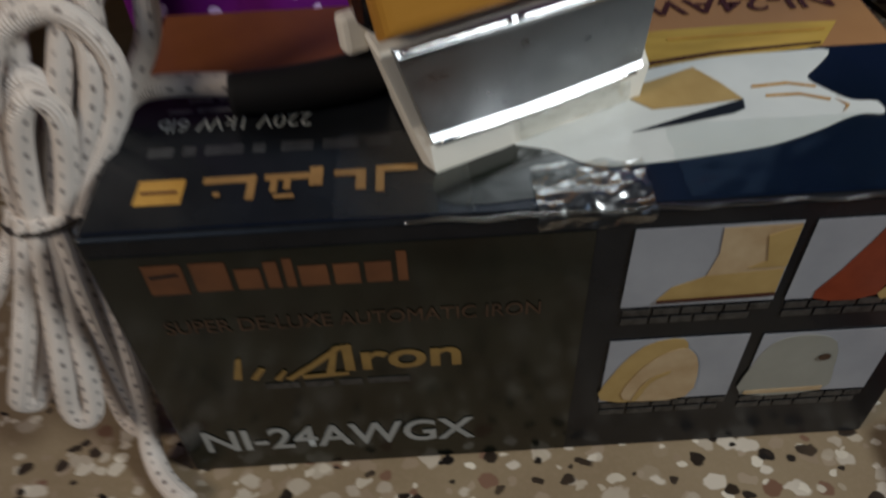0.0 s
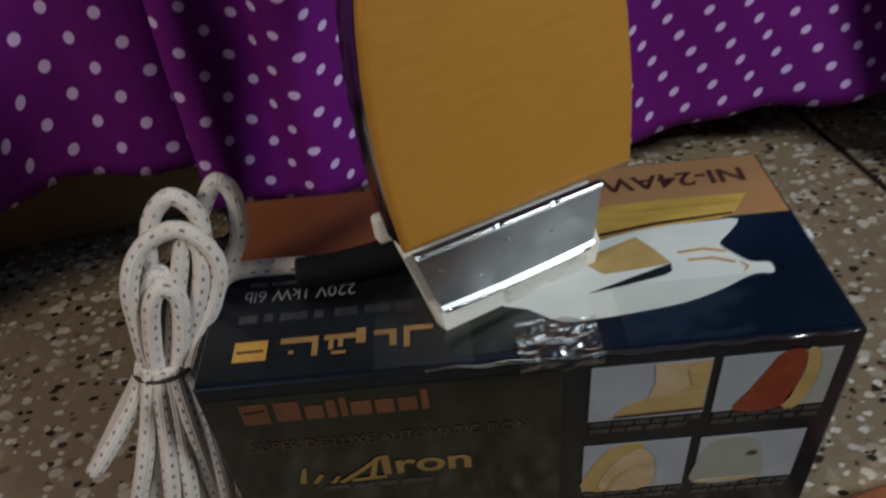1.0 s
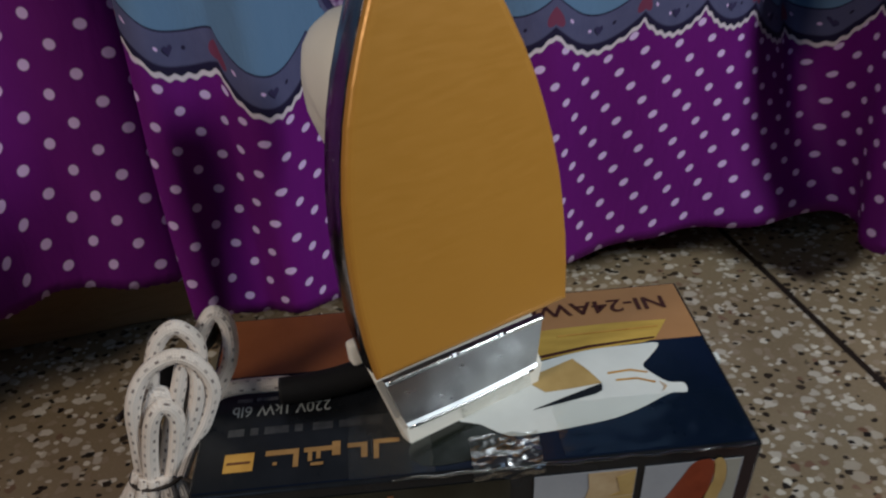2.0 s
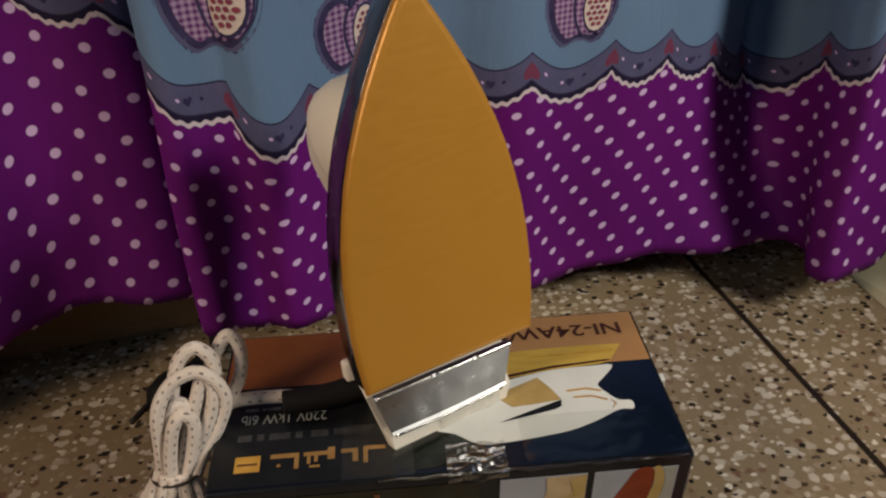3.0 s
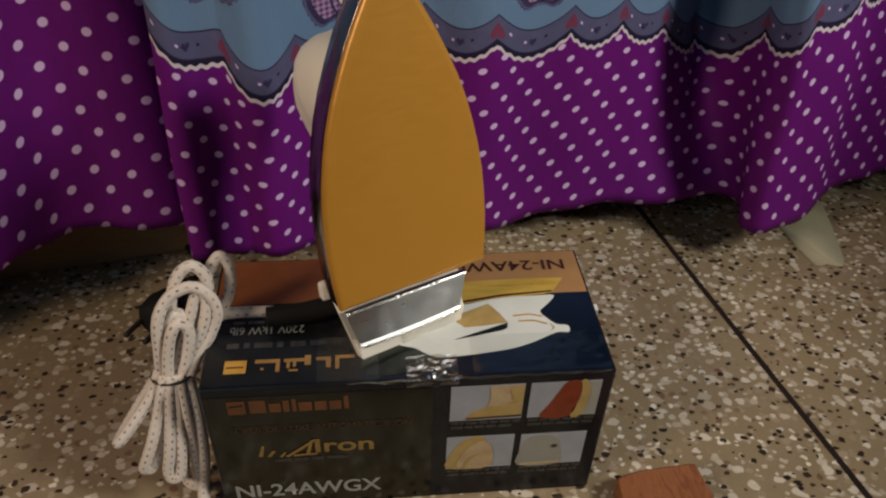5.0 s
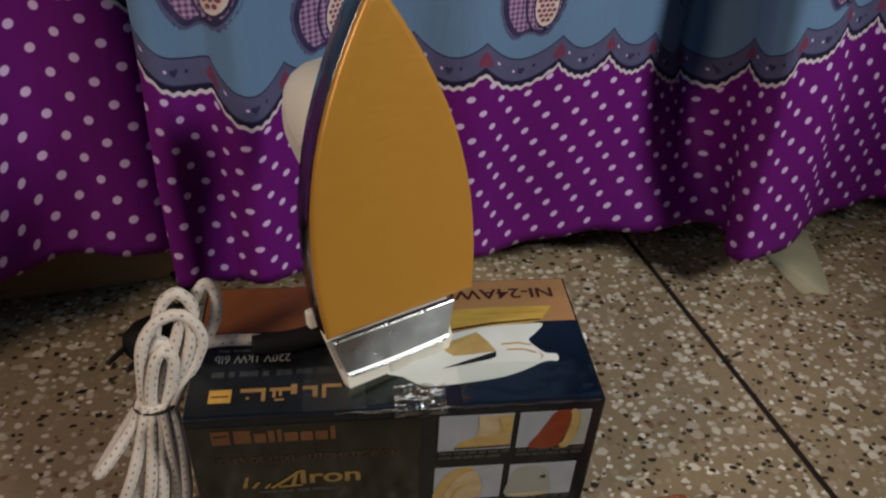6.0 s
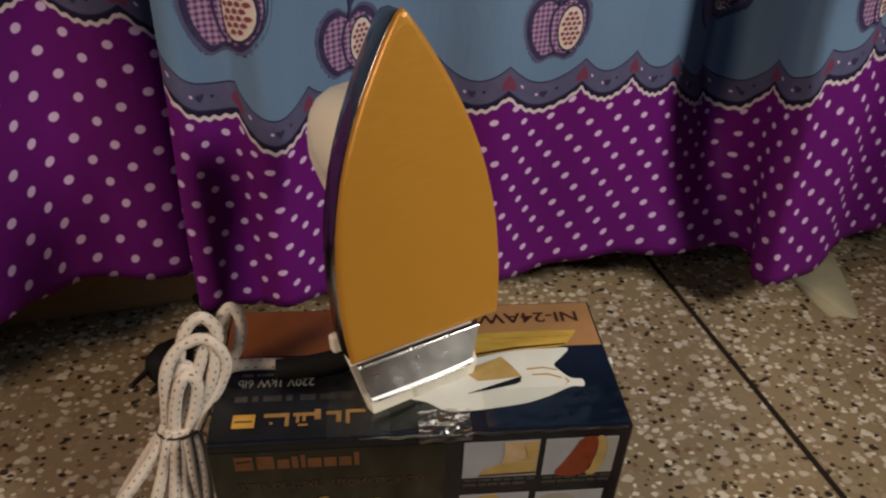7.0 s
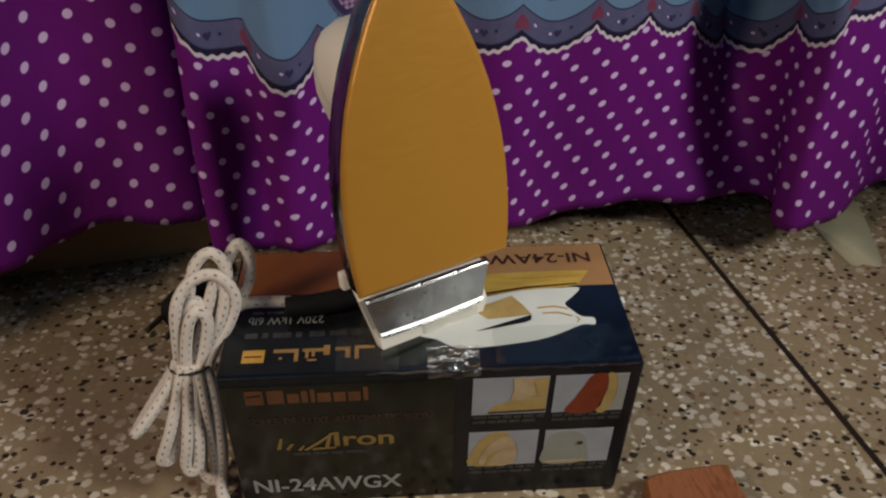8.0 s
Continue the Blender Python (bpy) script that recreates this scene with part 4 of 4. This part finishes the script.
def heel_rest():
    rings = []
    for c, w_top, w_low, top in ((-0.0064, 0.0416, 0.0412, -0.0350), (-0.0092, 0.0450, 0.0420, -0.0300), (-0.0118, 0.0505, 0.0425, -0.0075), (-0.022, 0.0500, 0.0410, -0.004), (-0.045, 0.0400, 0.0370, -0.010), (-0.075, 0.0300, 0.0280, -0.006), (-0.080, 0.0270, 0.0250, -0.010)):
        b = base_b(c)
        r = 0.0008 if c > -0.03 else 0.003
        e_top, e_low = min(w_top, 0.0385), min(w_low, 0.0350)
        rings.append([Vector(p) for p in ((-w_top, top - r, c), (-w_top + r, top, c), (e_top - r, top, c), (e_top, top - r, c),
                                          (e_low, b + r, c), (e_low - r, b, c), (-w_low + r, b, c), (-w_low, b + r, c))])
    return loft(rings)


part("heel_rest", heel_rest(), M_CREAM, iron, "cream plastic heel")


def film_scrap():
    """A torn strip of clear film left on the front of the heel."""
    bm = bmesh.new()
    g = [[bm.verts.new((-0.012 + 0.042 * i / 24, -0.0375 - (0.0072 + 0.0008 * math.sin(i * 0.4)) * k / 6, -0.0052 + 0.0010 * noise.noise((i * 0.55, k * 0.8, 3.0))))
          for k in range(7)] for i in range(25)]
    for c0, c1 in zip(g, g[1:]):
        for k in range(6):
            bm.faces.new((c0[k], c0[k + 1], c1[k + 1], c1[k]))
    return bm


part("film_scrap", film_scrap(), M_FILM, iron, "torn strip of clear film", True)


def handle():
    """A closed handle: a wide rounded front, a grip, and a rear pillar into the heel."""
    line = [(0, 0.110, -0.030), (0, 0.116, -0.052), (0, 0.114, -0.078), (0, 0.095, -0.094), (0, 0.065, -0.096), (0, 0.032, -0.094), (0, 0.006, -0.086), (0, -0.010, -0.070)]
    widths = [0.030, 0.0325, 0.0315, 0.027, 0.017, 0.0155, 0.019, 0.026]
    deep = [0.034, 0.036, 0.034, 0.024, 0.014, 0.013, 0.015, 0.018]
    pts = smooth_line(line, 6)
    rings = []
    for i, p in enumerate(pts):
        d = (pts[min(i + 1, len(pts) - 1)] - pts[max(i - 1, 0)]).normalized()
        side = Vector((1, 0, 0))
        other = d.cross(side).normalized()
        f = i / (len(pts) - 1) * (len(line) - 1)
        w, h = float(np.interp(f, range(8), widths)), float(np.interp(f, range(8), deep))
        rings.append([p + side * w * math.copysign(abs(math.cos(t)) ** 0.8, math.cos(t)) + other * h * math.copysign(abs(math.sin(t)) ** 0.8, math.sin(t))
                      for t in (2 * math.pi * k / 20 for k in range(20))])
    return loft(rings)


part("handle", handle(), M_CREAM, iron, "cream plastic handle with a wide rounded front", True)
part("cord_bushing", block((-0.0480, -0.0205, -0.055), (-0.0395, -0.0075, -0.047), 0.002), M_CREAM, iron, "cream cord bushing")
inv = frame_m.inverted()
guard_pts = [inv @ Vector(p) for p in ((0.094, 0.071, 0.142), (0.078, 0.062, 0.1415), (0.058, 0.057, 0.1415), (0.0395, 0.0555, 0.1415))]
guard = part("cord_guard", tube(guard_pts, 0.0070, 14, 6, radii=[0.0082, 0.0078, 0.0074, 0.0070]), M_BLACK, iron, "black rubber cord guard", True)

# ---- mains cord ----
cord = thing("power_cable", pose(-0.02, 0.02, 0.0), "white cotton-braided mains cord coiled and tied, leaning on the carton", "cable")
SHIFT = Vector((0.02, -0.02, 0.0))
R = 0.0039


def strand(name, pts, r=R, label=""):
    pts = [Vector(p) for p in pts]
    for p in pts:                                  # the bundle is drawn in and back towards the tie
        p.y += 0.010 * math.exp(-((p.z - 0.116) / 0.030) ** 2)
        if p.z > 0.12 and p.x < 0.03:
            p.x = -0.004 + (p.x + 0.004) * 0.86
    return part(name, tube([Vector(p) + SHIFT for p in pts], r, 12, 10, ripple=0.05), M_BRAID, cord, label, True)


# each upper loop rises from the tie and comes back to it; each lower one hangs from the tie
strand("cord_lead", [(0.046, 0.0555, 0.1415), (0.036, 0.0555, 0.1425), (0.022, 0.054, 0.1445), (0.010, 0.052, 0.143), (0.000, 0.045, 0.137), (-0.009, 0.035, 0.127), (-0.015, 0.027, 0.114)])
strand("cord_loop", [(-0.0315, 0.022, 0.110), (-0.0335, 0.028, 0.134), (-0.030, 0.037, 0.158), (-0.020, 0.044, 0.173), (-0.004, 0.048, 0.178), (0.008, 0.047, 0.172),
                     (0.0125, 0.044, 0.158), (0.005, 0.037, 0.141), (-0.007, 0.027, 0.126), (-0.0145, 0.018, 0.110)])
strand("cord_loop", [(-0.028, 0.028, 0.110), (-0.026, 0.040, 0.140), (-0.020, 0.050, 0.168), (-0.013, 0.054, 0.183), (-0.002, 0.056, 0.189), (0.007, 0.055, 0.179),
                     (0.005, 0.050, 0.163), (-0.006, 0.041, 0.140), (-0.018, 0.030, 0.112)])
strand("cord_loop", [(-0.024, 0.030, 0.110), (-0.014, 0.045, 0.142), (0.000, 0.058, 0.166), (0.009, 0.065, 0.180), (0.0165, 0.067, 0.187), (0.0225, 0.066, 0.179),
                     (0.020, 0.061, 0.160), (0.008, 0.050, 0.144), (-0.008, 0.036, 0.124), (-0.017, 0.028, 0.112)])
strand("cord_loop", [(-0.0265, 0.017, 0.110), (-0.0265, 0.024, 0.132), (-0.021, 0.032, 0.150), (-0.0145, 0.036, 0.156), (-0.009, 0.035, 0.149), (-0.012, 0.028, 0.134), (-0.018, 0.019, 0.110)])
strand("cord_loop", [(-0.029, 0.023, 0.110), (-0.029, 0.032, 0.136), (-0.024, 0.039, 0.152), (-0.017, 0.042, 0.160), (-0.010, 0.041, 0.151), (-0.014, 0.034, 0.134), (-0.0205, 0.024, 0.112)])
strand("cord_loop", [(-0.022, 0.022, 0.110), (-0.015, 0.034, 0.138), (-0.006, 0.044, 0.160), (0.000, 0.049, 0.173), (0.0055, 0.047, 0.167), (0.003, 0.041, 0.153), (-0.007, 0.031, 0.133), (-0.016, 0.021, 0.110)])
strand("hanging_loop", [(-0.032, 0.022, 0.118), (-0.038, 0.016, 0.104), (-0.048, 0.010, 0.092), (-0.057, 0.006, 0.082), (-0.0625, 0.006, 0.076), (-0.060, 0.013, 0.078), (-0.051, 0.018, 0.090), (-0.040, 0.023, 0.104), (-0.030, 0.026, 0.118)])
strand("hanging_loop", [(-0.028, 0.018, 0.118), (-0.033, 0.011, 0.098), (-0.040, 0.006, 0.076), (-0.0465, 0.003, 0.060), (-0.049, 0.003, 0.052), (-0.045, 0.006, 0.049), (-0.039, 0.009, 0.060), (-0.032, 0.013, 0.082), (-0.0255, 0.020, 0.118)])
strand("hanging_loop", [(-0.024, 0.017, 0.118), (-0.026, 0.010, 0.094), (-0.030, 0.005, 0.066), (-0.034, 0.003, 0.047), (-0.031, 0.002, 0.040), (-0.026, 0.004, 0.046), (-0.0225, 0.009, 0.072), (-0.020, 0.018, 0.118)])
strand("hanging_loop", [(-0.018, 0.018, 0.118), (-0.016, 0.013, 0.090), (-0.016, 0.012, 0.050), (-0.019, 0.014, 0.016), (-0.026, 0.018, 0.008), (-0.032, 0.024, 0.012), (-0.028, 0.025, 0.050), (-0.025, 0.026, 0.118)])
strand("cord_tail", [(-0.015, 0.022, 0.118), (-0.0105, 0.017, 0.092), (-0.011, 0.013, 0.050), (-0.015, 0.011, 0.024), (-0.016, 0.005, 0.010), (-0.012, -0.003, 0.0056), (-0.006, -0.010, 0.0052), (0.001, -0.016, 0.0052)], 0.0044, "loose end of the cord on the floor")
ring = [(-0.0235 + 0.0138 * math.cos(t), 0.0322 + 0.0100 * math.sin(t), 0.1155 + 0.0012 * math.cos(t)) for t in np.linspace(0.5, 0.5 + 2 * math.pi, 15)]
part("wire_tie", tube([Vector(p) + SHIFT for p in ring], 0.0011, 8, 6), M_TIE, cord, "thin dark wire tie", True)
part("tie_end", tube([Vector(p) + SHIFT for p in ((-0.0100, 0.0270, 0.1155), (-0.006, 0.024, 0.1170), (-0.003, 0.022, 0.1160))], 0.0010, 6, 4), M_TIE, cord, smooth=True)

# ---- plug on the floor behind the coil ----
plug = thing("mains_plug", pose(-0.086, 0.180, 0.0, 0, 0, 62) @ Matrix.Scale(1.08, 4), "black moulded mains plug lying on the floor", "plug")
rings = []
for x, w, h in ((0.0, 0.011, 0.012), (0.006, 0.016, 0.016), (0.018, 0.0175, 0.017), (0.030, 0.014, 0.014), (0.038, 0.008, 0.009), (0.058, 0.0055, 0.006)):
    rings.append([Vector((x, w * math.cos(t), 0.0172 + h * math.sin(t))) for t in (2 * math.pi * k / 16 for k in range(16))])
plug_body = part("plug_body", loft(rings), M_BLACK, plug, smooth=True)
for k in range(4):
    x = 0.041 + 0.004 * k
    part("strain_ring", tube([(x, 0.0068 * math.cos(t), 0.0172 + 0.0068 * math.sin(t)) for t in np.linspace(0, 2 * math.pi, 13)], 0.0010, 6, 2), M_BLACK, plug_body)
for y in (-0.0095, 0.0095):
    part("plug_pin", tube([(0.001, y, 0.0172), (-0.008, y, 0.0172), (-0.019, y, 0.0172)], 0.0024, 10, 3), M_TIE, plug, "dull metal pin", True)
part("lead", tube([(0.057, 0, 0.0172), (0.070, 0.004, 0.012), (0.082, 0.012, 0.006), (0.098, 0.028, 0.0045), (0.110, 0.050, 0.0045)], 0.0042, 10, 6), M_BLACK, plug, smooth=True)

# ---- wooden piece beside the carton ----
block_thing = thing("wooden_board", pose(0.328, -0.066, 0.0), "reddish brown wooden board with a rounded end on the floor", "wood")
outline = [(-0.040, -0.16), (-0.0405, 0.044)] + curve2([(-0.0400, 0.0545), (-0.0370, 0.0600), (-0.0240, 0.0640), (-0.0100, 0.0660), (0.0200, 0.0685)], 4, False)[1:] + [
    (0.0255, 0.0675), (0.0270, 0.0520), (0.0290, 0.0390), (0.0310, -0.16)]
rings = []
for z, k in ((0.0, 0.97), (0.002, 1.0), (0.0175, 1.0), (0.0192, 0.985), (0.020, 0.965)):
    rings.append([Vector((a * k, b * k if b > 0 else b, z)) for a, b in outline])
part("board_body", loft(rings), M_WOOD, block_thing, smooth=False)

# ---- pale ivory patch on the floor under the curtain ----
paper = thing("pale_patch", pose(0, 0, 0), "flat ivory patch on the floor under the curtain", "paper")
bm = sheet(curve2([(0.574, 0.249), (0.590, 0.245), (0.607, 0.243), (0.620, 0.285), (0.630, 0.325), (0.634, 0.362), (0.600, 0.368), (0.562, 0.352), (0.566, 0.310)], 4),
           lambda a, b, h: Vector((a, b, h + 0.0003)), 0.0007)
part("strip", bm, M_IVORY, paper, smooth=True)
